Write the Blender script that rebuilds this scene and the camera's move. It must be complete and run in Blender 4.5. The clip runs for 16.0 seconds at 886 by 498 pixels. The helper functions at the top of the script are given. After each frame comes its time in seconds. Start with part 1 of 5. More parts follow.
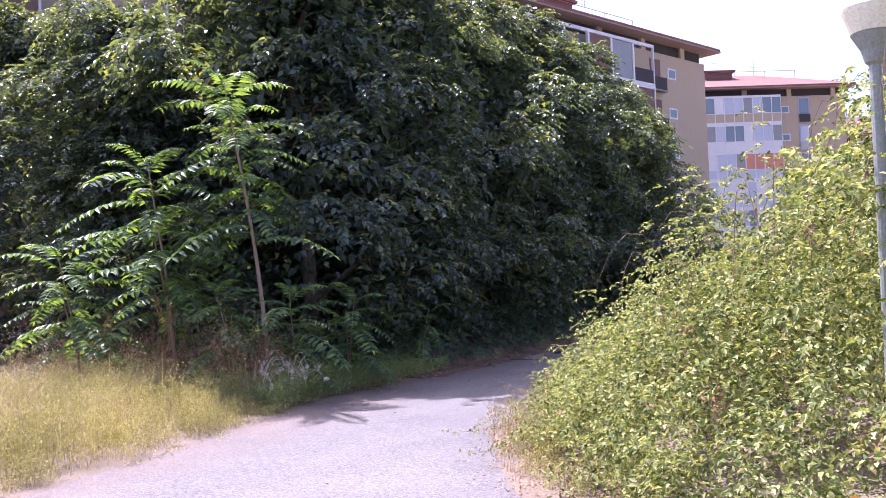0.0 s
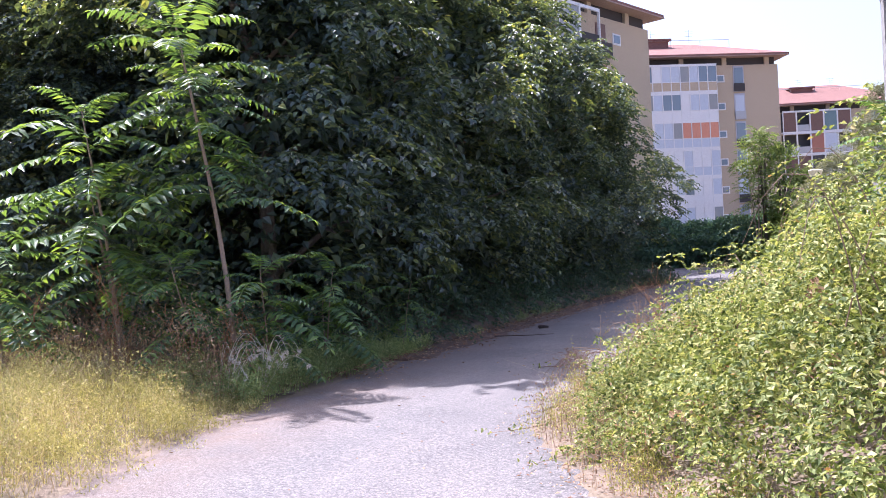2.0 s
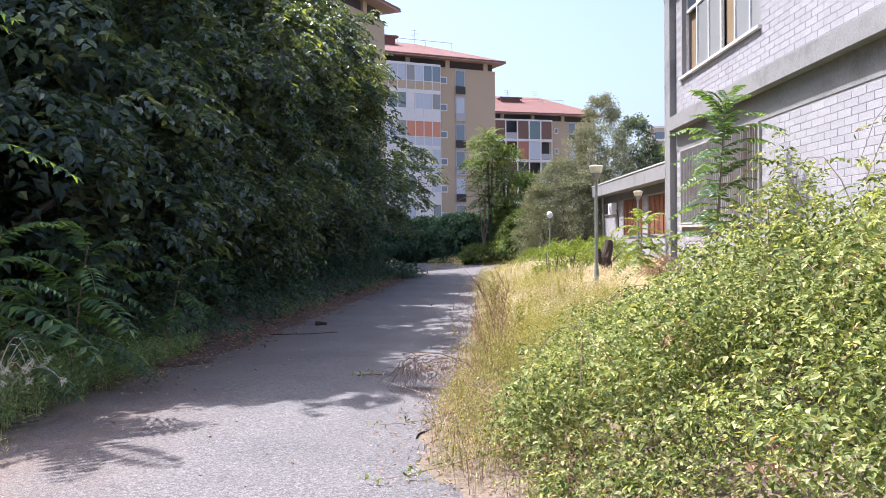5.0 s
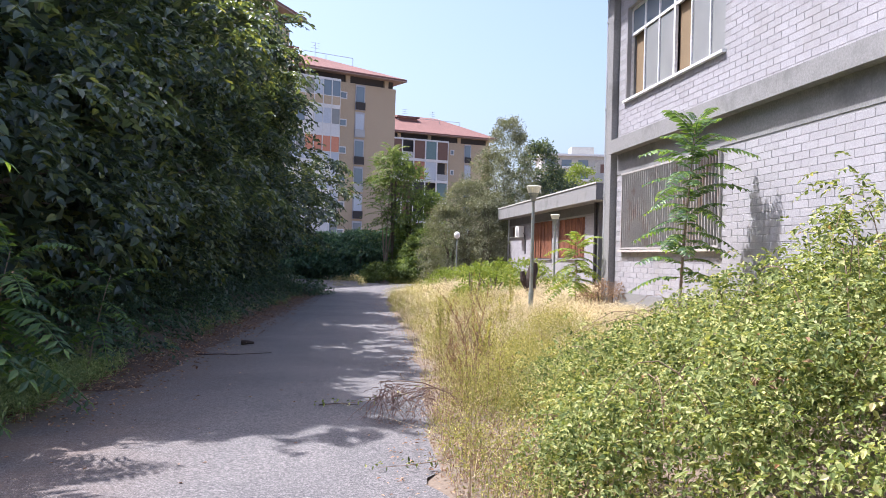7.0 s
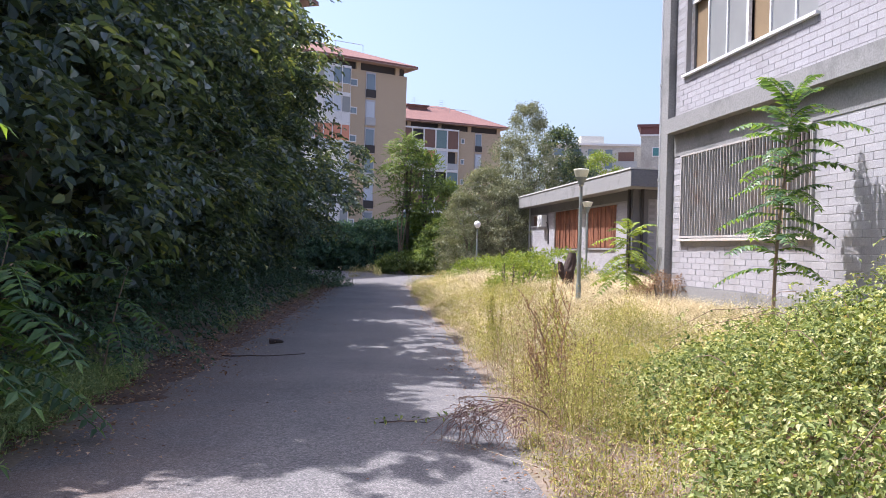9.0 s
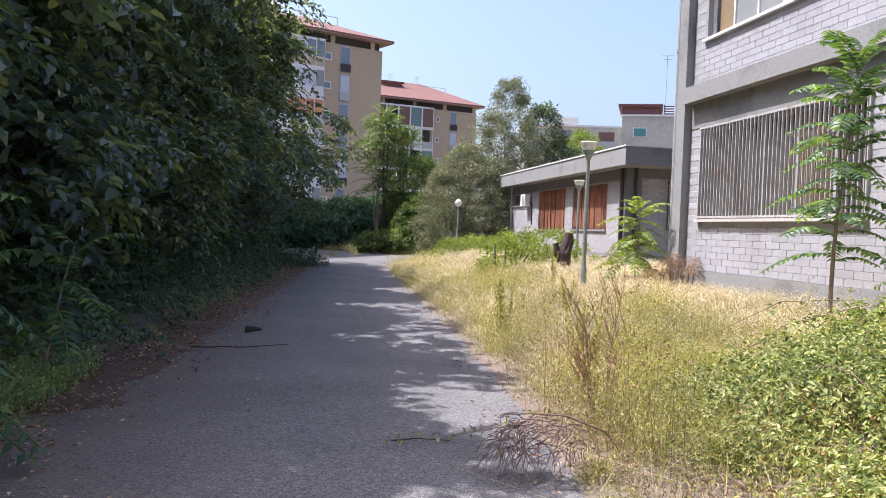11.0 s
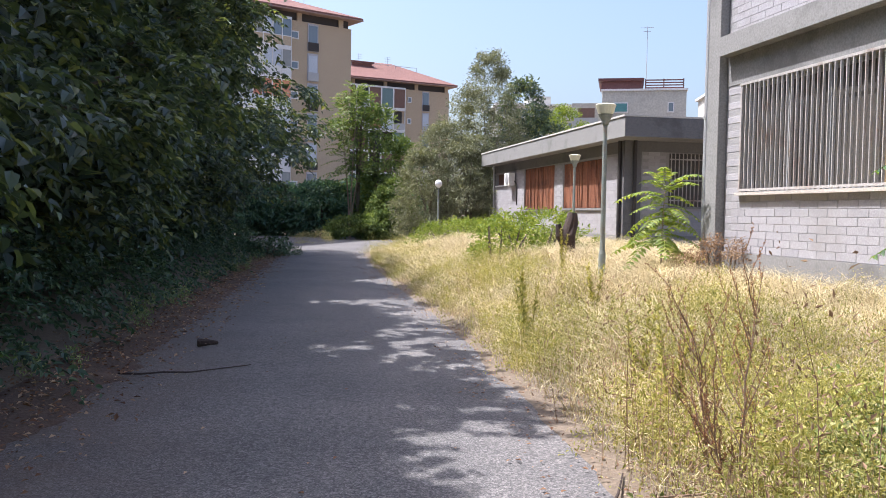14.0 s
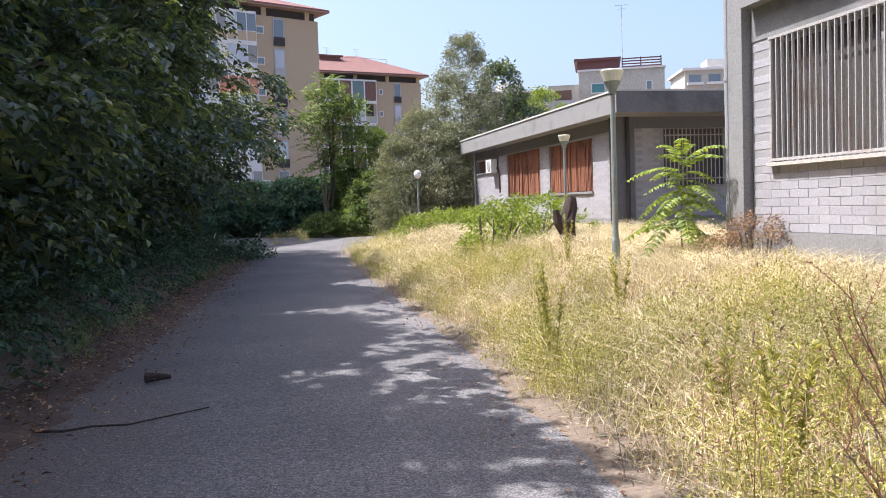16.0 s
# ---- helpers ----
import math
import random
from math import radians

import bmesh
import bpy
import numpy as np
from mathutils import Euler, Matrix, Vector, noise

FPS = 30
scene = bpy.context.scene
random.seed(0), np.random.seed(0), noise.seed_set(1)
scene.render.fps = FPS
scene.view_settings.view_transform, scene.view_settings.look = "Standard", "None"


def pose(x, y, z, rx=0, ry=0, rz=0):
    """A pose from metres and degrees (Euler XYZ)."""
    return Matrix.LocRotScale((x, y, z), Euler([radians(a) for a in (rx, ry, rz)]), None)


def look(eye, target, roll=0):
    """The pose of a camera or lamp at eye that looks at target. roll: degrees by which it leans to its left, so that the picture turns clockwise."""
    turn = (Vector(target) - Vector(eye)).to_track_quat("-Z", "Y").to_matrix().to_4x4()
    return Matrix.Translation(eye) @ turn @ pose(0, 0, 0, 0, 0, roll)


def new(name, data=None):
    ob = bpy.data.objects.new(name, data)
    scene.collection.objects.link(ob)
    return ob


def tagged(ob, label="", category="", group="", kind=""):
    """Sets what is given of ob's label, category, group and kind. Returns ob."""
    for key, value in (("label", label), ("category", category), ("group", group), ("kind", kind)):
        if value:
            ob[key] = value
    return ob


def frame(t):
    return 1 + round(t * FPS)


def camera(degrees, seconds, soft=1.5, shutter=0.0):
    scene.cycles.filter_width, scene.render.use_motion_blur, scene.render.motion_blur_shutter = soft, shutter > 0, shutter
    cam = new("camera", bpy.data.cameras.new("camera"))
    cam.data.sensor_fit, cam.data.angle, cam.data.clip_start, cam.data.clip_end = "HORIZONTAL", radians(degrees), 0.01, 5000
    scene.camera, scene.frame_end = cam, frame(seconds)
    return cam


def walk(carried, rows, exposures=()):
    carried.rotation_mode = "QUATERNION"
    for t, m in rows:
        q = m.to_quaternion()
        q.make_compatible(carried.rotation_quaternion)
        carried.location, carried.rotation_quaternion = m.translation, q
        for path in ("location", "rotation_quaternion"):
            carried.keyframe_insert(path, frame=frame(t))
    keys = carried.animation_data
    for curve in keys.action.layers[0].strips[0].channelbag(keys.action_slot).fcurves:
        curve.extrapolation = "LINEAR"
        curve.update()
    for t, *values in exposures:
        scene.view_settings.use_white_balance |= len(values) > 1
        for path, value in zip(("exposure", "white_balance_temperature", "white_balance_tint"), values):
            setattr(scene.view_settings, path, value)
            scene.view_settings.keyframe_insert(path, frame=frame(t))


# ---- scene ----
cam = camera(54.7, 16.0, soft=0.6)
PATH = [
    (0, (0.788, 0.088, 1.86), (-0.035, 1.909, 1.941), -2.1),
    (0.5, (0.353, 0.434, 1.874), (-0.549, 2.218, 1.926), -0.2),
    (1, (-0.143, 0.807, 1.831), (-0.846, 2.678, 1.871), -2.8),
    (1.5, (-0.573, 1.145, 1.838), (-1.207, 3.041, 1.897), -1.3),
    (2, (-1.031, 1.601, 1.832), (-1.7, 3.486, 1.843), -2.8),
    (2.5, (-1.376, 1.945, 1.809), (-1.959, 3.858, 1.793), -2.8),
    (3, (-1.688, 2.331, 1.807), (-2.312, 4.229, 1.722), -2.0),
    (3.5, (-2.068, 2.778, 1.76), (-2.462, 4.738, 1.724), 0.1),
    (4, (-2.41, 3.111, 1.746), (-2.76, 5.08, 1.719), -2.2),
    (4.5, (-2.803, 3.433, 1.721), (-3.17, 5.398, 1.649), 1.7),
    (4.8, (-3.014, 3.711, 1.715), (-3.105, 5.709, 1.689), 0.3),
    (5, (-3.057, 3.763, 1.728), (-3.058, 5.763, 1.703), -0.5),
    (5.2, (-3.152, 3.796, 1.729), (-3.084, 5.795, 1.702), 0.9),
    (7.3, (-4.241, 5.057, 1.663), (-3.961, 7.037, 1.688), 1.7),
    (7.5, (-4.326, 5.223, 1.648), (-4.062, 7.206, 1.647), 2.6),
    (8, (-4.453, 5.664, 1.66), (-4.196, 7.647, 1.658), 1.5),
    (8.5, (-4.576, 6.116, 1.634), (-4.422, 8.109, 1.601), 1.4),
    (9, (-4.619, 6.486, 1.655), (-4.365, 8.47, 1.654), 1.5),
    (9.5, (-4.717, 6.958, 1.608), (-4.37, 8.927, 1.627), 1.4),
    (9.7, (-4.762, 7.154, 1.594), (-4.446, 9.129, 1.56), 2.4),
    (11.8, (-4.871, 8.801, 1.603), (-4.519, 10.769, 1.546), 1.8),
    (12, (-4.874, 8.981, 1.585), (-4.498, 10.944, 1.508), 1.3),
    (12.5, (-4.863, 9.47, 1.573), (-4.53, 11.44, 1.485), 0.9),
    (13, (-4.845, 9.865, 1.596), (-4.556, 11.844, 1.553), 0.7),
    (13.5, (-4.8, 10.296, 1.59), (-4.42, 12.259, 1.55), -0.8),
    (14, (-4.784, 10.795, 1.57), (-4.396, 12.755, 1.487), 1.0),
    (14.5, (-4.762, 11.221, 1.555), (-4.359, 13.177, 1.446), -0.1),
    (15, (-4.724, 11.699, 1.544), (-4.279, 13.649, 1.504), -0.7),
    (15.5, (-4.661, 12.172, 1.543), (-4.243, 14.125, 1.431), -0.5),
    (16, (-4.621, 12.614, 1.547), (-4.184, 14.563, 1.445), -1.9),
]
walk(cam, [(t, look(eye, target, roll)) for t, eye, target, roll in PATH],
     exposures=[(0, 1.28, 5650, 37), (1.5, 1.31, 5680, 29), (3.5, 1.21, 5820, 21), (5, 1.04, 5850, 17), (9, 0.86, 5780, 18), (13, 0.82, 5900, 14), (16, 0.9, 5920, 15)])

# ---- light ----
SUN_ELEV, SUN_SIDE = radians(61.8), radians(25)
to_sun = Vector((-math.cos(SUN_ELEV) * math.cos(SUN_SIDE), math.cos(SUN_ELEV) * math.sin(SUN_SIDE), math.sin(SUN_ELEV)))
world = bpy.data.worlds.new("sky")
scene.world = world
world.use_nodes = True
wn = world.node_tree
sky = wn.nodes.new("ShaderNodeTexSky")
sky.sky_type, sky.sun_disc = "NISHITA", False
sky.sun_elevation, sky.sun_rotation = SUN_ELEV, radians(-63)
sky.air_density, sky.dust_density, sky.ozone_density = 1.0, 4.5, 1.0
wn.links.new(sky.outputs[0], wn.nodes["Background"].inputs[0])
wn.nodes["Background"].inputs[1].default_value = 0.15
sun = bpy.data.lights.new("sun", "SUN")
sun.energy, sun.angle, sun.color = 5.0, radians(0.5), (1.0, 0.95, 0.87)
new("sun", sun).matrix_world = look(to_sun * 200, (0, 0, 0))

# ---- materials ----


def material(name, rough=0.8, metal=0.0):
    m = bpy.data.materials.new(name)
    m.use_nodes = True
    nt = m.node_tree
    b = nt.nodes["Principled BSDF"]
    b.inputs["Roughness"].default_value, b.inputs["Metallic"].default_value = rough, metal
    return m, nt, b


def node(nt, kind, **inputs):
    n = nt.nodes.new("ShaderNode" + kind)
    for key, value in inputs.items():
        n.inputs[key.replace("_", " ")].default_value = value
    return n


def ramp(nt, fac, stops):
    r = nt.nodes.new("ShaderNodeValToRGB")
    while len(r.color_ramp.elements) < len(stops):
        r.color_ramp.elements.new(0.5)
    for e, (p, c) in zip(r.color_ramp.elements, stops):
        e.position, e.color = p, (*c, 1)
    nt.links.new(fac, r.inputs[0])
    return r.outputs[0]


def mixed(nt, fac, a, b, how="MIX"):
    n = nt.nodes.new("ShaderNodeMix")
    n.data_type, n.blend_type = "RGBA", how
    for socket, value in ((n.inputs[0], fac), (n.inputs[6], a), (n.inputs[7], b)):
        if isinstance(value, bpy.types.NodeSocket):
            nt.links.new(value, socket)
        else:
            socket.default_value = value if isinstance(value, float) else (*value, 1)
    return n.outputs[2]


def noise_fac(nt, scale, detail=5.0, rough=0.6):
    co = nt.nodes.new("ShaderNodeNewGeometry").outputs["Position"]
    n = node(nt, "TexNoise", Scale=scale, Detail=detail, Roughness=rough)
    nt.links.new(co, n.inputs["Vector"])
    return n.outputs["Fac"]


def bumped(nt, b, height, strength=0.3, distance=0.01):
    n = node(nt, "Bump", Strength=strength, Distance=distance)
    nt.links.new(height, n.inputs["Height"])
    nt.links.new(n.outputs[0], b.inputs["Normal"])


def surface(name, c0, c1, coarse=1.5, fine=40.0, rough=0.85, bump=0.3, depth=0.01, stain=None, metal=0.0, vary=0.0):
    """A weathered surface: two colours mixed by coarse and fine grain, a stain colour in patches."""
    m, nt, b = material(name, rough, metal)
    big, small = noise_fac(nt, coarse), noise_fac(nt, fine, 3.0)
    col = mixed(nt, big, c0, c1)
    col = mixed(nt, 0.35, col, ramp(nt, small, [(0.3, [v * 0.55 for v in c0]), (0.7, [min(1, v * 1.35) for v in c1])]))
    if stain:
        col = mixed(nt, ramp(nt, noise_fac(nt, coarse * 0.6, 8.0, 0.7), [(0.52, (0, 0, 0)), (0.66, (0.8, 0.8, 0.8))]), col, stain)
    if vary:
        r = nt.nodes.new("ShaderNodeNewGeometry").outputs["Random Per Island"]
        o = nt.nodes.new("ShaderNodeObjectInfo").outputs["Random"]
        add = nt.nodes.new("ShaderNodeMath")
        add.operation = "ADD"
        nt.links.new(r, add.inputs[0]), nt.links.new(o, add.inputs[1])
        fr = nt.nodes.new("ShaderNodeMath")
        fr.operation = "FRACT"
        nt.links.new(add.outputs[0], fr.inputs[0])
        col = mixed(nt, 1.0, col, ramp(nt, fr.outputs[0], [(0, [1 - vary] * 3), (1, [1, 1, 1])]), "MULTIPLY")
    nt.links.new(col, b.inputs["Base Color"])
    if bump:
        bumped(nt, b, small, bump, depth)
    return m


def foliage(name, stops, trans=0.3, rough=0.5, warm=(1.3, 1.25, 0.6), spec=0.4):
    """Leaves: each its own shade, some light passing through."""
    m, nt, b = material(name, rough)
    geo = nt.nodes.new("ShaderNodeNewGeometry")
    col = ramp(nt, geo.outputs["Random Per Island"], stops)
    col = mixed(nt, 0.5, col, mixed(nt, 1.0, col, ramp(nt, noise_fac(nt, 0.8, 3.0), [(0.3, (0.5, 0.55, 0.5)), (0.7, (1.4, 1.35, 1.0))]), "MULTIPLY"))
    nt.links.new(col, b.inputs["Base Color"])
    b.inputs["Specular IOR Level"].default_value = spec
    t = nt.nodes.new("ShaderNodeBsdfTranslucent")
    nt.links.new(mixed(nt, 1.0, col, warm, "MULTIPLY"), t.inputs[0])
    mix = nt.nodes.new("ShaderNodeMixShader")
    mix.inputs[0].default_value = trans
    nt.links.new(b.outputs[0], mix.inputs[1]), nt.links.new(t.outputs[0], mix.inputs[2])
    nt.links.new(mix.outputs[0], nt.nodes["Material Output"].inputs["Surface"])
    return m


def asphalt():
    m, nt, b = material("worn_asphalt", 0.9)
    geo = nt.nodes.new("ShaderNodeNewGeometry")
    v = node(nt, "TexVoronoi", Scale=105.0)
    nt.links.new(geo.outputs["Position"], v.inputs["Vector"])
    grit = ramp(nt, v.outputs["Color"], [(0.2, (0.1, 0.097, 0.097)), (0.55, (0.158, 0.151, 0.149)), (0.9, (0.27, 0.257, 0.25))])
    big = noise_fac(nt, 0.5, 6.0)
    col = mixed(nt, 1.0, grit, ramp(nt, big, [(0.3, (0.72, 0.72, 0.74)), (0.7, (1.12, 1.08, 1.06))]), "MULTIPLY")
    col = mixed(nt, 1.0, col, ramp(nt, noise_fac(nt, 28.0, 4.0, 0.7), [(0.33, (0.62, 0.62, 0.63)), (0.62, (1.2, 1.19, 1.18))]), "MULTIPLY")
    # brown earth washed over the left side, and dusty patches
    sep = nt.nodes.new("ShaderNodeSeparateXYZ")
    nt.links.new(geo.outputs["Position"], sep.inputs[0])
    co = node(nt, "MapRange")
    nt.links.new(sep.outputs[0], co.inputs[0])
    co.inputs[1].default_value, co.inputs[2].default_value = -7.0, -4.9
    co.inputs[3].default_value, co.inputs[4].default_value = 0.7, 0.0
    wob = nt.nodes.new("ShaderNodeMath")
    wob.operation = "MULTIPLY"
    nt.links.new(co.outputs[0], wob.inputs[0])
    nt.links.new(ramp(nt, noise_fac(nt, 1.4, 6.0, 0.7), [(0.3, (0.25, 0.25, 0.25)), (0.6, (1, 1, 1))]), wob.inputs[1])
    col = mixed(nt, wob.outputs[0], col, (0.17, 0.105, 0.07))
    nt.links.new(col, b.inputs["Base Color"])
    bumped(nt, b, v.outputs["Distance"], 0.55, 0.008)
    return m


def plain(name, c, rough=0.6, metal=0.0):
    return surface(name, c, [min(1, v * 1.12) for v in c], 3.0, 60.0, rough, 0.08, 0.003, metal=metal)


ASPHALT = asphalt()
EARTH = surface("dry_earth", (0.14, 0.105, 0.075), (0.22, 0.17, 0.125), 0.7, 25, 0.95, 0.6, 0.03, stain=(0.14, 0.125, 0.06))
CONCRETE = surface("weathered_concrete", (0.21, 0.207, 0.203), (0.28, 0.275, 0.27), 1.2, 30, 0.9, 0.3, 0.006, stain=(0.14, 0.138, 0.134))
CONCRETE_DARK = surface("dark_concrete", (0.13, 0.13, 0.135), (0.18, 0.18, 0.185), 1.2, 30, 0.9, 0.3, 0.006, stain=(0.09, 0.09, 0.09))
BRICK_GREY = surface("grey_painted_brick", (0.35, 0.34, 0.36), (0.42, 0.405, 0.425), 1.0, 55, 0.8, 0.35, 0.006, stain=(0.31, 0.295, 0.29), vary=0.12)
MORTAR = surface("painted_mortar", (0.27, 0.265, 0.27), (0.33, 0.325, 0.325), 2, 70, 0.9)
ROOF_TILE = surface("red_roof_tiles", (0.16, 0.072, 0.06), (0.23, 0.115, 0.095), 0.4, 6, 0.85, 0.8, 0.05)
BEIGE = surface("beige_brickwork", (0.43, 0.345, 0.245), (0.475, 0.385, 0.28), 0.25, 14, 0.9, 0.12, 0.01)
OLD_WHITE = surface("old_white_paint", (0.62, 0.62, 0.63), (0.72, 0.72, 0.72), 0.6, 15, 0.7, 0.1)
PALE_BLUE = surface("pale_blue_panel", (0.45, 0.5, 0.58), (0.52, 0.57, 0.64), 0.6, 15, 0.7, 0.1)
ORANGE = surface("orange_blind", (0.55, 0.22, 0.14), (0.63, 0.29, 0.19), 0.6, 15, 0.8, 0.1)
# near-black: painted shade in the attics, own colour of pipes, hose and railings
ATTIC_SHADE_AND_BLACK = plain("attic_shade_and_black", (0.05, 0.045, 0.045), 0.9)
WOOD_DARK = surface("brown_shutter", (0.13, 0.075, 0.06), (0.19, 0.11, 0.085), 0.8, 20, 0.7, 0.1)
RED_PANEL = surface("brick_red_panel", (0.33, 0.14, 0.1), (0.4, 0.18, 0.13), 0.5, 12, 0.8, 0.1)
RUST = surface("rusty_red_slats", (0.22, 0.078, 0.042), (0.4, 0.165, 0.09), 1.6, 24, 0.75, 0.3, 0.004, stain=(0.08, 0.03, 0.02), vary=0.35)
METAL_GREY = surface("galvanised_metal", (0.36, 0.37, 0.38), (0.46, 0.46, 0.47), 3, 50, 0.55, 0.1, metal=0.3)
BAR_PAINT = surface("pale_painted_iron", (0.36, 0.34, 0.325), (0.47, 0.445, 0.425), 2, 40, 0.6, 0.15, 0.003, stain=(0.27, 0.17, 0.12))
LAMP_GREEN = surface("green_grey_post", (0.2, 0.235, 0.215), (0.29, 0.31, 0.285), 4, 60, 0.6, 0.2, 0.003, stain=(0.22, 0.15, 0.1))
LAMP_CREAM = plain("cream_plastic", (0.72, 0.69, 0.53), 0.4)
WHITE_PLASTIC = plain("white_plastic", (0.74, 0.73, 0.71), 0.45)
BARK = surface("rough_bark", (0.1, 0.08, 0.06), (0.19, 0.155, 0.12), 3, 30, 0.95, 0.9, 0.03)
BARK_PINK = surface("sapling_bark", (0.24, 0.17, 0.13), (0.33, 0.24, 0.18), 3, 40, 0.85, 0.3, 0.01)
BURNT = surface("charred_wood", (0.03, 0.022, 0.02), (0.09, 0.06, 0.05), 6, 40, 0.9, 0.9, 0.03)
DEAD_TWIG = surface("dead_twigs", (0.19, 0.12, 0.085), (0.3, 0.205, 0.145), 4, 50, 0.9, 0.2, 0.004)
CURTAIN = plain("ochre_curtain", (0.22, 0.155, 0.085), 0.9)
# flat dark colour standing for the shade inside rooms and loggias
ROOM_SHADE = plain("painted_room_shade", (0.06, 0.058, 0.06), 0.9)

GLASS, gnt, gb = material("window_glass", 0.06)
gb.inputs["Base Color"].default_value = (0.16, 0.2, 0.24, 1)
gb.inputs["Specular IOR Level"].default_value = 0.8
FROST, fnt, fb = material("dusty_glass", 0.3)
fnt.links.new(mixed(fnt, noise_fac(fnt, 1.5), (0.22, 0.23, 0.23), (0.32, 0.32, 0.31)), fb.inputs["Base Color"])

LEAF_TREE = foliage("broad_tree_leaf", [(0, (0.036, 0.062, 0.065)), (0.6, (0.07, 0.112, 0.108)), (0.9, (0.125, 0.175, 0.125)), (1, (0.21, 0.25, 0.13))], 0.36, 0.38, (2.5, 2.0, 0.5), spec=0.6)
LEAF_AIL = foliage("sapling_leaf", [(0, (0.06, 0.12, 0.08)), (0.6, (0.1, 0.185, 0.09)), (1, (0.18, 0.29, 0.1))], 0.5, 0.4, (1.7, 1.45, 0.4))
LEAF_BRAMBLE = foliage("bramble_leaf", [(0, (0.06, 0.09, 0.03)), (0.3, (0.165, 0.21, 0.07)), (0.7, (0.31, 0.35, 0.14)), (0.93, (0.5, 0.495, 0.24)), (0.985, (0.6, 0.56, 0.33)), (1, (0.3, 0.15, 0.08))], 0.33, 0.6, spec=0.25)
LEAF_OLIVE = foliage("grey_olive_leaf", [(0, (0.14, 0.155, 0.1)), (0.6, (0.24, 0.25, 0.17)), (1, (0.34, 0.34, 0.25))], 0.2, 0.5)
LEAF_IVY = foliage("ivy_leaf", [(0, (0.045, 0.09, 0.065)), (0.7, (0.085, 0.15, 0.095)), (1, (0.14, 0.2, 0.11))], 0.25, 0.4)
LEAF_HEDGE = foliage("hedge_ivy_leaf", [(0, (0.07, 0.14, 0.11)), (0.7, (0.13, 0.23, 0.155)), (1, (0.2, 0.3, 0.17))], 0.3, 0.35)
LEAF_MID = foliage("mid_green_leaf", [(0, (0.1, 0.15, 0.055)), (0.6, (0.17, 0.23, 0.09)), (1, (0.27, 0.33, 0.13))], 0.45, 0.5)
LEAF_BRIGHT = foliage("bright_shrub_leaf", [(0, (0.13, 0.19, 0.03)), (0.6, (0.22, 0.29, 0.05)), (1, (0.32, 0.36, 0.08))], 0.35, 0.5)
WEED_LEAF = foliage("weed_leaf", [(0, (0.17, 0.18, 0.05)), (0.5, (0.36, 0.345, 0.115)), (1, (0.55, 0.49, 0.21))], 0.3, 0.7, spec=0.2)
GRASS_DRY = foliage("dry_grass", [(0, (0.46, 0.365, 0.23)), (0.5, (0.64, 0.53, 0.36)), (1, (0.78, 0.69, 0.51))], 0.25, 0.8, (1.0, 1.0, 0.9), 0.2)
GRASS_MIX = foliage("half_dry_grass", [(0, (0.2, 0.19, 0.08)), (0.5, (0.4, 0.355, 0.17)), (1, (0.6, 0.52, 0.32))], 0.28, 0.75, (1.1, 1.1, 0.8), 0.2)
VERGE_LEAF = foliage("verge_weed_leaf", [(0, (0.22, 0.21, 0.085)), (0.5, (0.37, 0.345, 0.165)), (1, (0.55, 0.49, 0.29))], 0.3, 0.7, spec=0.2)
GRASS_PALE = foliage("pale_verge_grass", [(0, (0.27, 0.205, 0.12)), (0.5, (0.45, 0.36, 0.225)), (1, (0.64, 0.54, 0.38))], 0.28, 0.75, (1.1, 1.05, 0.8), 0.2)
GRASS_GREEN = foliage("shaded_green_grass", [(0, (0.17, 0.24, 0.12)), (0.6, (0.3, 0.38, 0.19)), (1, (0.46, 0.5, 0.28))], 0.3, 0.7, spec=0.2)
LITTER = foliage("fallen_leaf", [(0, (0.15, 0.075, 0.05)), (0.5, (0.33, 0.19, 0.125)), (1, (0.56, 0.4, 0.29))], 0.1, 0.85, (1, 1, 1), 0.2)
RUST_LEAF = foliage("rust_brown_seed_head", [(0, (0.22, 0.095, 0.05)), (0.6, (0.36, 0.17, 0.09)), (1, (0.5, 0.28, 0.16))], 0.2, 0.85, (1, 1, 1), 0.2)
DRY_LEAF = foliage("dry_weed_head", [(0, (0.2, 0.12, 0.08)), (0.6, (0.34, 0.22, 0.15)), (1, (0.48, 0.35, 0.25))], 0.15, 0.85, (1, 1, 1), 0.2)

PALE_STRAW = surface("pale_straw", (0.5, 0.44, 0.34), (0.68, 0.61, 0.5), 4, 50, 0.9, 0.2, 0.003)

# ---- mesh tools ----
rng = np.random.default_rng(7)


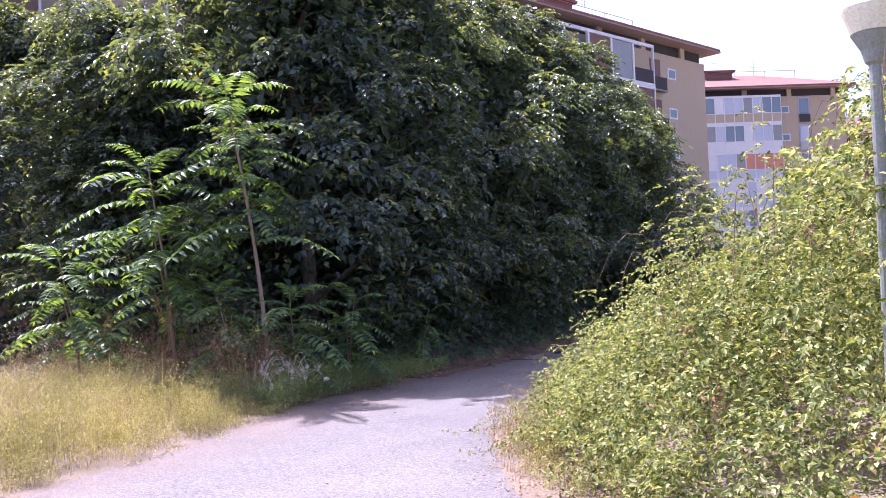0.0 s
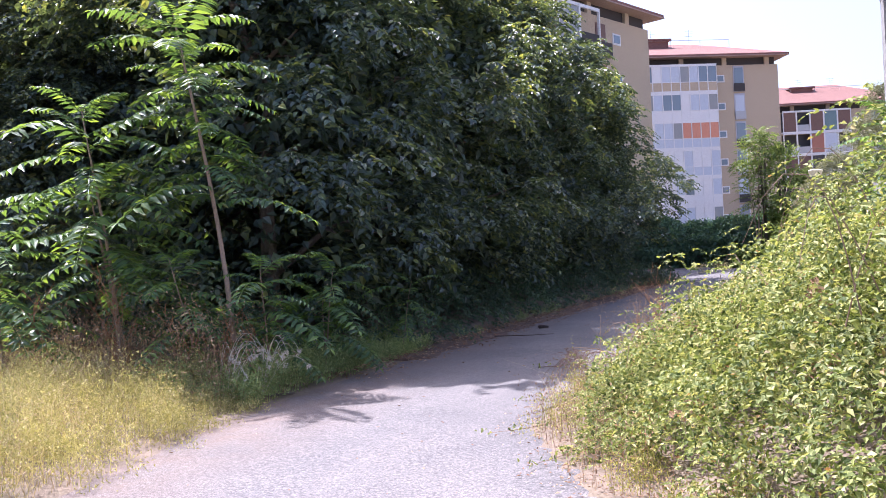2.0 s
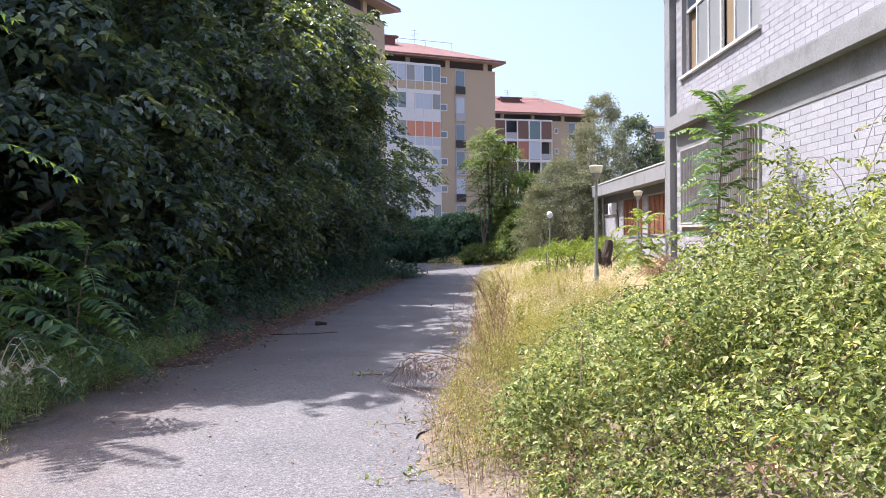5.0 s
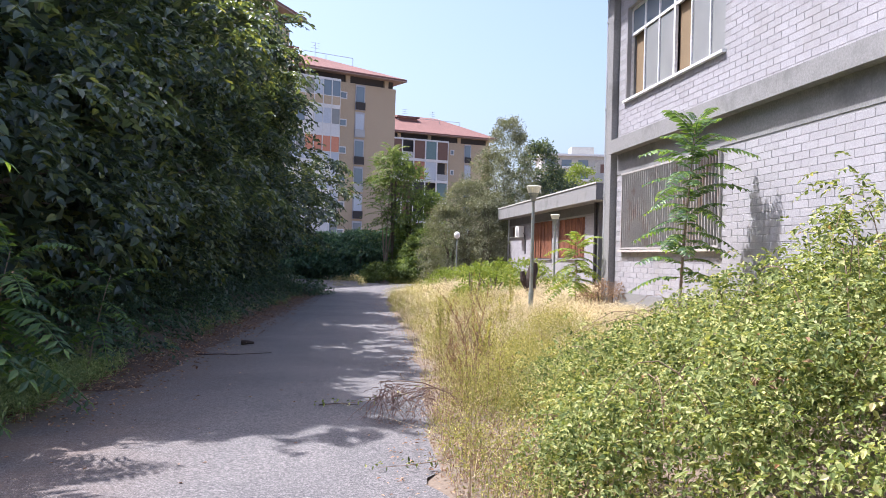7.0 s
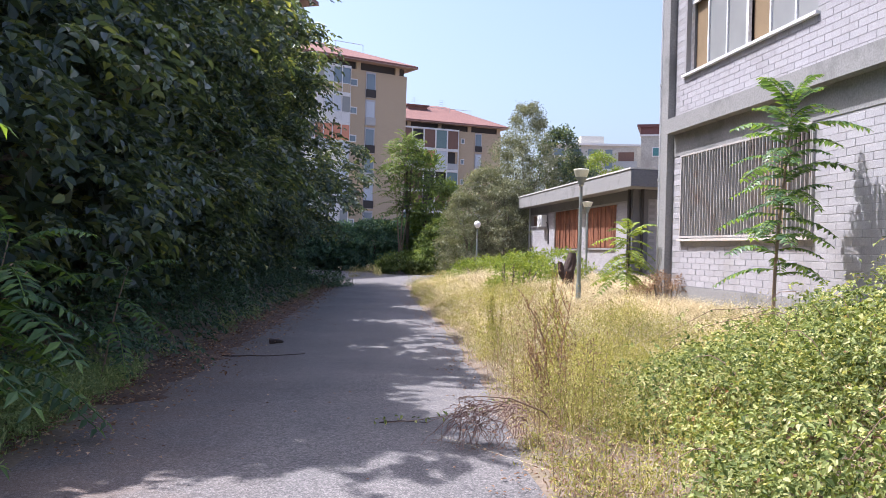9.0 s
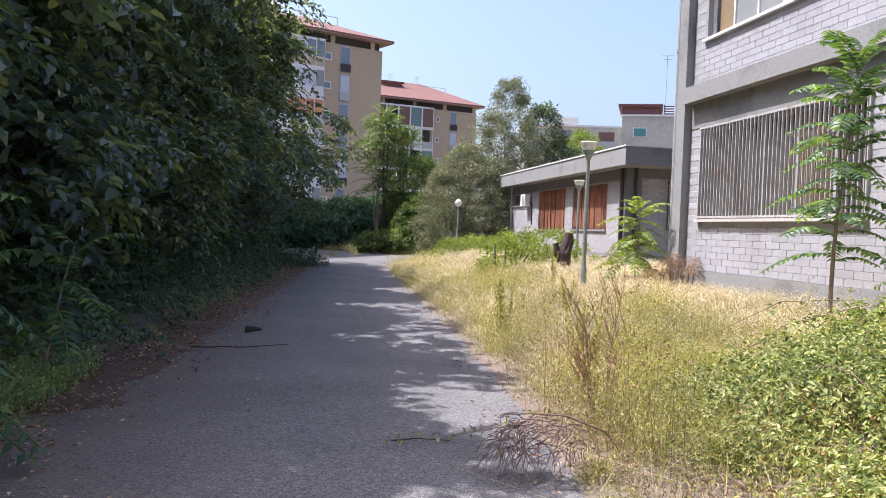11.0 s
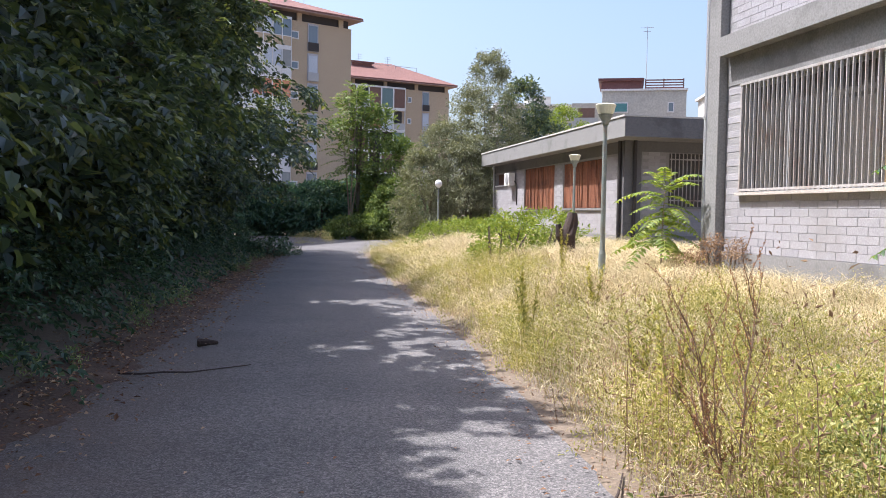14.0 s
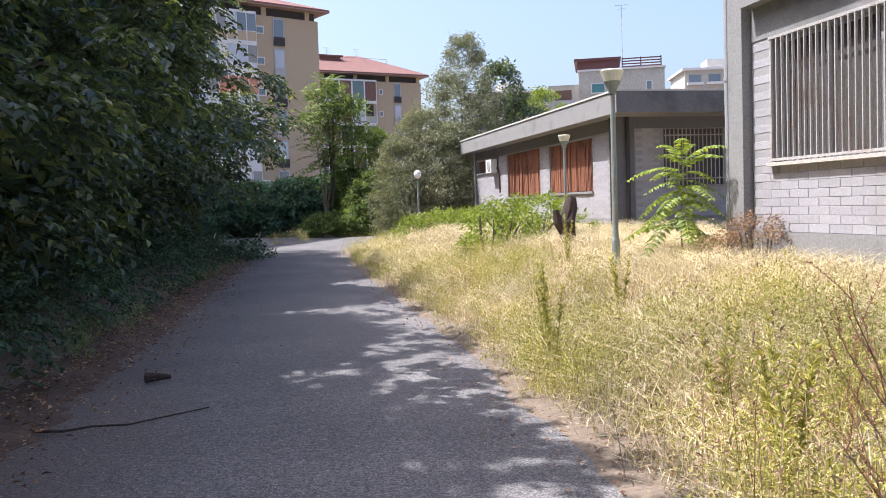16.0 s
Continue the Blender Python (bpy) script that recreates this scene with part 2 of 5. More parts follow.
class Geo:
    """Collects vertices and faces, then becomes one mesh."""

    def __init__(self):
        self.v, self.f, self.n = [], [], 0

    def add(self, verts, faces):
        verts = np.asarray(verts, float).reshape(-1, 3)
        self.v.append(verts)
        self.f += [tuple(i + self.n for i in f) for f in faces]
        self.n += len(verts)
        return self

    def box(self, x0, x1, y0, y1, z0, z1):
        v = [(x, y, z) for x in (x0, x1) for y in (y0, y1) for z in (z0, z1)]
        return self.add(v, [(0, 1, 3, 2), (4, 6, 7, 5), (0, 4, 5, 1), (2, 3, 7, 6), (0, 2, 6, 4), (1, 5, 7, 3)])

    def tube(self, points, radii, sides=8):
        """A tapered tube along points."""
        pts = [Vector(p) for p in points]
        rings = []
        for i, p in enumerate(pts):
            d = (pts[min(i + 1, len(pts) - 1)] - pts[max(i - 1, 0)]).normalized()
            a = d.orthogonal().normalized()
            b = d.cross(a)
            rings += [p + (a * math.cos(2 * math.pi * k / sides) + b * math.sin(2 * math.pi * k / sides)) * radii[i] for k in range(sides)]
        faces = [(i * sides + k, i * sides + (k + 1) % sides, (i + 1) * sides + (k + 1) % sides, (i + 1) * sides + k)
                 for i in range(len(pts) - 1) for k in range(sides)]
        faces += [tuple(range(sides))[::-1], tuple(range((len(pts) - 1) * sides, len(pts) * sides))]
        return self.add([tuple(r) for r in rings], faces)

    def lathe(self, profile, centre=(0, 0, 0), sides=20):
        cx, cy, cz = centre
        v = [(cx + r * math.cos(2 * math.pi * k / sides), cy + r * math.sin(2 * math.pi * k / sides), cz + z) for r, z in profile for k in range(sides)]
        faces = [(i * sides + k, i * sides + (k + 1) % sides, (i + 1) * sides + (k + 1) % sides, (i + 1) * sides + k)
                 for i in range(len(profile) - 1) for k in range(sides)]
        faces += [tuple(range(sides))[::-1], tuple(range((len(profile) - 1) * sides, len(profile) * sides))]
        return self.add(v, faces)

    def mesh(self, name):
        me = bpy.data.meshes.new(name)
        me.from_pydata(np.concatenate(self.v).tolist(), [], self.f)
        return me


def quick_mesh(name, verts, quads, flat=True):
    """A mesh from arrays: verts (n, 3), quads (m, 4)."""
    me = bpy.data.meshes.new(name)
    me.vertices.add(len(verts)), me.loops.add(quads.size), me.polygons.add(len(quads))
    me.vertices.foreach_set("co", np.ascontiguousarray(verts, np.float32).ravel())
    me.loops.foreach_set("vertex_index", np.ascontiguousarray(quads, np.int32).ravel())
    me.polygons.foreach_set("loop_start", np.arange(0, quads.size, 4, dtype=np.int32))
    me.polygons.foreach_set("use_smooth", np.full(len(quads), not flat))
    me.update(calc_edges=True)
    return me


def unit(a):
    return a / np.maximum(np.linalg.norm(a, axis=-1, keepdims=True), 1e-9)


def leaf_arrays(P, A, N, length, width, fold=0.25, simple=False):
    """Leaves with a folded midrib: bases P, along A, facing N; length and width per leaf."""
    A = unit(A)
    S = unit(np.cross(A, N))
    U = np.cross(S, A)
    L, W = np.broadcast_to(length, len(P))[:, None], np.broadcast_to(width, len(P))[:, None]
    base, mid, tip = P, P + A * L * 0.5 - U * W * fold * 0.3, P + A * L - U * L * 0.12
    r, l = P + A * L * 0.42 + S * W * 0.5 + U * W * fold, P + A * L * 0.42 - S * W * 0.5 + U * W * fold
    if simple:
        return np.stack([base, r, tip, l], 1).reshape(-1, 3), np.arange(len(P))[:, None] * 4 + np.arange(4)[None]
    verts = np.stack([base, r, tip, l, mid], 1).reshape(-1, 3)
    k = np.arange(len(P))[:, None] * 5
    quads = np.concatenate([k + [0, 1, 2, 4], k + [0, 4, 2, 3]])
    return verts, quads


def ovate_arrays(P, A, N, length, width, fold=0.22, curl=0.16):
    """Broad leaves with rounded sides, folded along the midrib, the tip bent down."""
    A = unit(A)
    S = unit(np.cross(A, N))
    U = np.cross(S, A)
    L, W = np.broadcast_to(length, len(P))[:, None], np.broadcast_to(width, len(P))[:, None]
    tip = P + A * L - U * L * curl
    r1, l1 = P + A * L * 0.27 + S * W * 0.5 + U * W * fold, P + A * L * 0.27 - S * W * 0.5 + U * W * fold
    r2, l2 = P + A * L * 0.68 + S * W * 0.38 + U * (W * fold - L * curl * 0.5), P + A * L * 0.68 - S * W * 0.38 + U * (W * fold - L * curl * 0.5)
    k = np.arange(len(P))[:, None] * 6
    return np.stack([P, r1, r2, tip, l2, l1], 1).reshape(-1, 3), np.concatenate([k + [0, 1, 2, 3], k + [0, 3, 4, 5]])


def leaf_mesh(name, *sets):
    vs, qs, n = [], [], 0
    for v, q in sets:
        vs.append(v), qs.append(q + n)
        n += len(v)
    return quick_mesh(name, np.concatenate(vs), np.concatenate(qs))


def blade_arrays(P, height, width, lean=0.35, bend=0.5):
    """Grass blades: a bent, narrowing strip each."""
    n = len(P)
    ang = rng.uniform(0, 2 * np.pi, n)
    side = np.stack([np.cos(ang), np.sin(ang), 0 * ang], 1) * (np.broadcast_to(width, n) / 2)[:, None]
    away = rng.uniform(0, 2 * np.pi, n)
    out = np.stack([np.cos(away), np.sin(away), 0 * away], 1) * (rng.uniform(0.1, 1, n) * lean)[:, None]
    h = np.broadcast_to(height, n)[:, None]
    mid = P + (out * 0.35 + [0, 0, 0.6]) * h
    top = P + (out * (1 + bend) + [0, 0, 0.95]) * h
    verts = np.stack([P - side, P + side, mid + side * 0.7, mid - side * 0.7, top + side * 0.15, top - side * 0.15], 1).reshape(-1, 3)
    k = np.arange(n)[:, None] * 6
    return verts, np.concatenate([k + [0, 1, 2, 3], k + [3, 2, 4, 5]])


def thing(name, label, category, group="", kind="", at=None):
    e = new(name)
    e.empty_display_size = 0.1
    if at is not None:
        e.matrix_world = at
    return tagged(e, label, category, group, kind)


def part(name, data, mat, parent=None, label=""):
    """Links a Geo or mesh as one object under its thing."""
    me = data.mesh(name) if isinstance(data, Geo) else data
    if mat and not me.materials:
        me.materials.append(mat)
    ob = new(name, me)
    if parent:
        ob.parent = parent
    if label:
        tagged(ob, label)
    return ob


def solid(name, data, mat, label, category, group="", kind=""):
    return tagged(part(name, data, mat), label, category, group, kind)


def smooth01(t):
    t = np.clip(t, 0, 1)
    return t * t * (3 - 2 * t)


# ---- the ground and the road ----
LEFT = [(-14, -1.5), (-6, -3.4), (0, -5.2), (3, -5.9), (5.8, -6.35), (9, -6.75), (12, -6.95), (15, -6.85), (20, -6.4), (26, -5.95), (33, -5.45), (40, -4.95), (47, -4.75), (52, -6.0), (58, -9.0), (66, -16)]
RIGHT = [(-14, 12), (-6, 7.0), (0, 3.4), (3, 1.4), (5.8, -0.7), (7.3, -1.85), (8.8, -2.6), (10.2, -3.2), (13, -3.05), (16, -2.75), (22, -2.35), (30, -2.1), (36, -1.9), (44, -1.3), (50, 0.3), (57, 4.0), (66, 9)]


def edge(table, y):
    return np.interp(y, [p[0] for p in table], [p[1] for p in table])


def ground_z(x, y):
    """The height of the earth: level beside the road, a low bank up to the buildings, hills far off."""
    x, y = np.asarray(x, float), np.asarray(y, float)
    right = 0.58 * smooth01((x - edge(RIGHT, y) - 0.2) / 3.6) * smooth01((y - 1) / 6) * (1 - smooth01((y - 46) / 8))
    left = 0.18 * smooth01((edge(LEFT, y) - x - 0.3) / 2.5)
    sunk = -0.06 * smooth01((x - edge(LEFT, y)) / 0.25) * smooth01((edge(RIGHT, y) - x) / 0.25)
    return right + left + sunk


def make_ground():
    xs = np.concatenate([np.linspace(-900, -40, 14), np.linspace(-36, -9, 16), np.linspace(-8.6, 4, 72), np.linspace(4.6, 30, 26), np.linspace(36, 900, 14)])
    ys = np.concatenate([np.linspace(-900, -30, 14), np.linspace(-26, 0, 14), np.linspace(0.5, 30, 120), np.linspace(30.6, 70, 60), np.linspace(74, 1200, 20)])
    X, Y = np.meshgrid(xs, ys, indexing="ij")
    near = (np.abs(X) < 12) & (Y > -5) & (Y < 60)
    bump = np.array([noise.noise((x * 0.9, y * 0.9, 0)) for x, y in zip(X.ravel(), Y.ravel())]).reshape(X.shape) * 0.05 * near
    on_road = (X > edge(LEFT, Y) - 0.1) & (X < edge(RIGHT, Y) + 0.1)
    Z = ground_z(X, Y) + np.where(on_road, 0, bump)
    verts = np.stack([X, Y, Z], -1).reshape(-1, 3)
    i, j = np.meshgrid(np.arange(len(xs) - 1), np.arange(len(ys) - 1), indexing="ij")
    a = (i * len(ys) + j).ravel()
    quads = np.stack([a, a + len(ys), a + len(ys) + 1, a + 1], 1)
    return quick_mesh("ground", verts, quads, False)


solid("ground", make_ground(), EARTH, "dry bare earth with scattered stones", "ground", kind="structure")


def make_road():
    ys = np.arange(-14, 64, 0.2)
    lo = edge(LEFT, ys) + np.array([noise.noise((0, y * 1.7, 3)) * 0.13 + noise.noise((4, y * 0.5, 3)) * 0.15 for y in ys])
    hi = edge(RIGHT, ys) + np.array([noise.noise((9, y * 1.9, 3)) * 0.16 + noise.noise((7, y * 0.5, 3)) * 0.18 for y in ys])
    u = np.linspace(0, 1, 15)
    X = lo[:, None] + (hi - lo)[:, None] * u
    Y = np.repeat(ys[:, None], len(u), 1)
    Z = 0.02 * np.sin(np.pi * u)[None] - 0.012 + 0 * X
    verts = np.stack([X, Y, Z], -1).reshape(-1, 3)
    i, j = np.meshgrid(np.arange(len(ys) - 1), np.arange(len(u) - 1), indexing="ij")
    a = (i * len(u) + j).ravel()
    return quick_mesh("road", verts, np.stack([a, a + 1, a + len(u) + 1, a + len(u)], 1), False)


solid("road", make_road(), ASPHALT, "worn grey asphalt lane with dusty ragged edges", "road", kind="structure")
def make_dirt():
    ys = np.arange(13.4, 48, 0.12)
    lo = edge(LEFT, ys) - 0.5
    hi = edge(LEFT, ys) + 0.3 + np.array([noise.noise((2, y * 1.1, 9)) * 0.45 + noise.noise((3, y * 3.7, 9)) * 0.2 for y in ys]) - 1.1 * smooth01((16.5 - ys) / 3)
    u = np.linspace(0, 1, 9)
    X = lo[:, None] + (hi - lo)[:, None] * u
    Y = np.repeat(ys[:, None], len(u), 1)
    d = X - edge(LEFT, Y)
    Z = np.where(d > 0, 0.02 + 0.03 * (1 - u)[None], ground_z(X, Y) + 0.05) * np.where((u > 0.95) | (u < 0.05), -0.6, 1)[None] + np.array([noise.noise((a * 2, b * 2, 4)) for a, b in zip(X.ravel(), Y.ravel())]).reshape(X.shape) * 0.012
    verts = np.stack([X, Y, Z], -1).reshape(-1, 3)
    i, j = np.meshgrid(np.arange(len(ys) - 1), np.arange(len(u) - 1), indexing="ij")
    a = (i * len(u) + j).ravel()
    return quick_mesh("dirt_strip", verts, np.stack([a, a + 1, a + len(u) + 1, a + len(u)], 1), False)


solid("dirt_strip", make_dirt(), surface("red_brown_leaf_mould", (0.075, 0.048, 0.036), (0.14, 0.09, 0.066), 1.5, 30, 0.95, 0.9, 0.03, stain=(0.2, 0.13, 0.09)), "red-brown leaf mould washed over the asphalt edge", "earth", kind="structure")

# ---- grey painted brick building and its annex ----


def wall_with_holes(g, plane, lo, hi, z0, z1, depth, holes):
    """Boxes that leave rectangular holes (a0, a1, z0, z1). plane: ('x', value) or ('y', value), the outer face; depth goes inwards."""
    axis, v = plane

    def put(a0, a1, b0, b1):
        if a1 - a0 > 1e-4 and b1 - b0 > 1e-4:
            g.box(v, v + depth, a0, a1, b0, b1) if axis == "x" else g.box(a0, a1, v, v + depth, b0, b1)

    cuts = sorted({lo, hi, *[h[0] for h in holes], *[h[1] for h in holes]})
    for a0, a1 in zip(cuts, cuts[1:]):
        inside = sorted((h[2], h[3]) for h in holes if h[0] <= a0 and h[1] >= a1)
        at = z0
        for b0, b1 in inside:
            put(a0, a1, at, b0)
            at = b1
        put(a0, a1, at, z1)


BL, BH, BT = 0.4, 0.112, 0.03  # brick length, course, depth


def brick_unit():
    """One brick with softened front edges; front at -x, its length along y."""
    y, z, e = (BL - 0.015) / 2, (BH - 0.006) / 2, 0.003
    v = [(BT, sy * y, sz * z) for sy, sz in ((-1, -1), (1, -1), (1, 1), (-1, 1))]
    v += [(e, sy * y, sz * z) for sy, sz in ((-1, -1), (1, -1), (1, 1), (-1, 1))]
    v += [(0, sy * (y - e), sz * (z - e)) for sy, sz in ((-1, -1), (1, -1), (1, 1), (-1, 1))]
    f = [(8, 11, 10, 9)]
    for k in range(4):
        n = (k + 1) % 4
        f += [(k, 4 + k, 4 + n, n), (4 + k, 8 + k, 8 + n, 4 + n)]
    return np.array(v), np.array(f)


def brick_places(lo, hi, z0, z1, holes):
    out = []
    for row in range(int((z1 - z0) / BH)):
        z = z0 + (row + 0.5) * BH
        for k in range(int((hi - lo) / BL) + 1):
            y = lo + (k + (0.5 if row % 2 else 0.0)) * BL + BL / 2
            if y + BL / 2 > hi or any(h[0] - BL * 0.45 < y < h[1] + BL * 0.45 and h[2] - BH * 0.4 < z < h[3] + BH * 0.4 for h in holes):
                continue
            out.append((y, z))
    return np.array(out)


def joined_bricks(name, places, place):
    """Bricks as one mesh; place(y, z) gives each one's corner offset."""
    v, f = brick_unit()
    offs = np.array([place(y, z) for y, z in places])
    verts = (v[None] + offs[:, None]).reshape(-1, 3)
    quads = (f[None] + (np.arange(len(offs)) * len(v))[:, None, None]).reshape(-1, 4)
    return quick_mesh(name, verts, quads)


WX = 2.30
hole_low, hole_up = (18.2, 22.92, 1.97, 3.62), (18.2, 22.93, 5.26, 7.3)
grey_building = thing("grey_building", "two-storey grey painted brick building with barred window", "building")
g = Geo()
wall_with_holes(g, ("x", WX + 0.005), 9.0, 23.42, 0.2, 8.05, 0.3, [hole_low, hole_up])
main_wall = part("wall", g, MORTAR, grey_building, "grey painted brick wall")
g = Geo().box(WX - 0.03, WX + 0.005, 9.0, 23.42, 0.1, 1.04)
part("plinth", g, CONCRETE, grey_building, "rough concrete plinth")
for box in ((WX + 0.31, 15.0, 9.0, 9.3, 0.2, 8.05), (14.7, 15.0, 9.3, 23.72, 0.2, 8.05), (WX + 0.31, 14.7, 23.42, 23.72, 0.2, 8.05)):
    part("side_wall", Geo().box(*box), CONCRETE, grey_building)
part("inner_floor", Geo().box(WX + 0.31, 14.7, 9.3, 23.42, 4.15, 4.3), CONCRETE, grey_building)
g = Geo().box(WX - 0.006, WX + 0.005, 9.0, 23.42, 3.66, 4.12)
part("beam", g, CONCRETE, grey_building, "smooth concrete beam")
g = Geo()
g.box(WX - 0.2, WX + 0.005, 8.9, 23.38, 4.12, 4.42)
part("floor_band", g, CONCRETE, grey_building, "projecting concrete band")
g = Geo().box(WX - 0.14, WX + 0.3, 23.44, 23.8, 0.1, 8.05)
part("corner_column", g, CONCRETE, grey_building, "grey concrete corner column")
g = Geo().box(WX - 0.5, 15.6, 8.4, 24.3, 8.05, 8.4)
part("roof", g, CONCRETE, grey_building, "flat concrete roof slab")
g = Geo()
g.tube([(WX - 0.1, 23.87, 0.4), (WX - 0.1, 23.87, 8.05)], [0.05, 0.05], 10)
for z in (1.2, 3.2, 5.2, 7.2):
    g.tube([(WX - 0.1, 23.87, z), (WX - 0.1, 23.87, z + 0.05)], [0.062, 0.062], 10)
part("downpipe", g, METAL_GREY, grey_building, "grey metal downpipe")

# opaque pane, coloured dark to carry the unlit room behind the glass
DIM_ROOM_PANE = surface("dusty_glass_room_shade", (0.06, 0.055, 0.05), (0.11, 0.1, 0.09), 1.2, 20, 0.45, 0.05)
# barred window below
low_window = part("window", Geo().box(WX + 0.2, WX + 0.24, 18.2, 22.92, 1.97, 3.62), ROOM_SHADE, grey_building, "wide window behind pale iron bars")
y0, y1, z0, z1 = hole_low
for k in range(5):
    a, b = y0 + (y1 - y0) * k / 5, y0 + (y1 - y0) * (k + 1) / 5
    part("pane", Geo().box(WX + 0.17, WX + 0.18, a + 0.05, b - 0.05, z0 + 0.05, z1 - 0.05), (DIM_ROOM_PANE, CURTAIN, DIM_ROOM_PANE, DIM_ROOM_PANE, DIM_ROOM_PANE)[k], low_window)
g = Geo()
for k in range(6):
    y = y0 + (y1 - y0) * k / 5
    g.box(WX + 0.14, WX + 0.2, max(y0, y - 0.04), min(y1, y + 0.04), z0, z1)
g.box(WX + 0.145, WX + 0.195, y0, y1, z0, z0 + 0.05).box(WX + 0.145, WX + 0.195, y0, y1, z1 - 0.05, z1)
part("frame", g, METAL_GREY, low_window)
part("sill", Geo().box(WX - 0.09, WX + 0.2, y0 - 0.06, y1 + 0.06, z0 - 0.045, z0), surface("stone_sill", (0.46, 0.41, 0.36), (0.56, 0.51, 0.46), 2, 40), low_window, "worn stone sill")
bar_mesh = Geo().box(-0.018, 0.018, -0.008, 0.008, z0 + 0.01, z1 + 0.02).mesh("bar")
for k in range(41):
    bar = part("bar", bar_mesh, BAR_PAINT, low_window)
    bar.location = (WX - 0.035, y0 + 0.02 + (y1 - y0 - 0.04) * k / 40, 0)
g = Geo()
for z in (z0 + 0.02, z1 - 0.01):
    g.box(WX - 0.056, WX - 0.044, y0 - 0.03, y1 + 0.03, z, z + 0.035)
g.box(WX - 0.044, WX + 0.02, y0 - 0.03, y0 - 0.005, z0 + 0.02, z1 + 0.02).box(WX - 0.044, WX + 0.02, y1 + 0.005, y1 + 0.03, z0 + 0.02, z1 + 0.02)
part("grille_rail", g, BAR_PAINT, low_window)

# upper window, some panes slid open
y0, y1, z0, z1 = hole_up
up_window = part("window", Geo().box(WX + 0.26, WX + 0.3, y0, y1, z0, z1), ROOM_SHADE, grey_building, "wide upper window with white frames, partly open")
for k in range(6):
    a, b = y0 + (y1 - y0) * k / 6, y0 + (y1 - y0) * (k + 1) / 6
    if k in (2, 5):
        part("curtain", Geo().box(WX + 0.2, WX + 0.22, a + 0.05, b - 0.05, z0 + 0.02, z1 - 0.6), CURTAIN, up_window, "ochre blind behind the open pane")
    else:
        part("pane", Geo().box(WX + 0.13, WX + 0.14, a + 0.03, b - 0.03, z0 + 0.04, z1 - 0.65), FROST, up_window)
    part("pane", Geo().box(WX + 0.13, WX + 0.14, a + 0.03, b - 0.03, z1 - 0.55, z1 - 0.04), GLASS, up_window)
g = Geo()
for k in range(7):
    y = y0 + (y1 - y0) * k / 6
    w = 0.045 if k == 3 else 0.025
    g.box(WX + 0.1, WX + 0.16, max(y0, y - w), min(y1, y + w), z0, z1)
for z in (z0, z1 - 0.62, z1 - 0.06):
    g.box(WX + 0.105, WX + 0.155, y0, y1, z, z + 0.06)
part("frame", g, OLD_WHITE, up_window)
part("sill", Geo().box(WX - 0.07, WX + 0.1, y0 - 0.06, y1 + 0.06, z0 - 0.05, z0), OLD_WHITE, up_window)

# ---- low annex ----
AX, AY = 6.2, 36.6
annex = thing("annex", "low grey brick annex with thick concrete flat roof", "building")
h1, h2, h3 = (38.5, 42.55, 1.84, 3.55), (43.62, 47.8, 1.8, 3.6), (50.75, 52.75, 3.0, 3.55)
g = Geo()
wall_with_holes(g, ("x", AX + 0.005), AY + 0.005, 53.0, 0.3, 4.0, 0.25, [h1, h2, h3])
wall_with_holes(g, ("y", AY + 0.005), AX + 0.27, 16.0, 0.3, 4.0, 0.25, [(7.72, 9.75, 1.92, 3.64)])
g.box(15.75, 16.0, AY + 0.27, 53.0, 0.3, 4.0).box(AX + 0.27, 15.75, 52.75, 53.0, 0.3, 4.0)
annex_wall = part("wall", g, MORTAR, annex, "grey brick wall")
part("roof", Geo().box(5.6, 16.8, 35.27, 53.5, 4.0, 4.6), CONCRETE, annex, "thick concrete roof edge streaked with dirt")
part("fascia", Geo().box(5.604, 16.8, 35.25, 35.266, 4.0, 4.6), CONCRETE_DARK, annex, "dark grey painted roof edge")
part("roof_coping", Geo().box(5.57, 16.83, 35.24, 53.53, 4.604, 4.66), surface("pale_coping", (0.46, 0.45, 0.42), (0.58, 0.56, 0.52), 2, 30), annex)
g = Geo().box(AX - 0.04, AX + 0.005, AY - 0.02, 53.02, 0.2, 0.96).box(AX - 0.04, 16.0, AY - 0.04, AY + 0.005, 0.2, 0.96)
part("plinth", g, CONCRETE, annex)
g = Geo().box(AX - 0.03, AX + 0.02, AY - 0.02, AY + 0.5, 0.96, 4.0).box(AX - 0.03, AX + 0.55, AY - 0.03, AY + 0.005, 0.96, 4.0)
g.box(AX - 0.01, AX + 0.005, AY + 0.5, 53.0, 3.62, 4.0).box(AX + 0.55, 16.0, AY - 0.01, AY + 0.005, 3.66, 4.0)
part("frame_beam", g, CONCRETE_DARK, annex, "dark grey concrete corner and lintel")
g = Geo()
for (x, y) in ((AX - 0.1, AY + 0.2), (AX + 0.3, AY - 0.1)):
    g.tube([(x, y, 0.5), (x, y, 4.0)], [0.06, 0.06], 10)
part("downpipe", g, ATTIC_SHADE_AND_BLACK, annex, "black drainpipe")
part("downpipe", Geo().tube([(AX - 0.08, 52.9, 0.5), (AX - 0.08, 52.9, 4.0)], [0.05, 0.05], 10), METAL_GREY, annex)
slat_mesh = {}
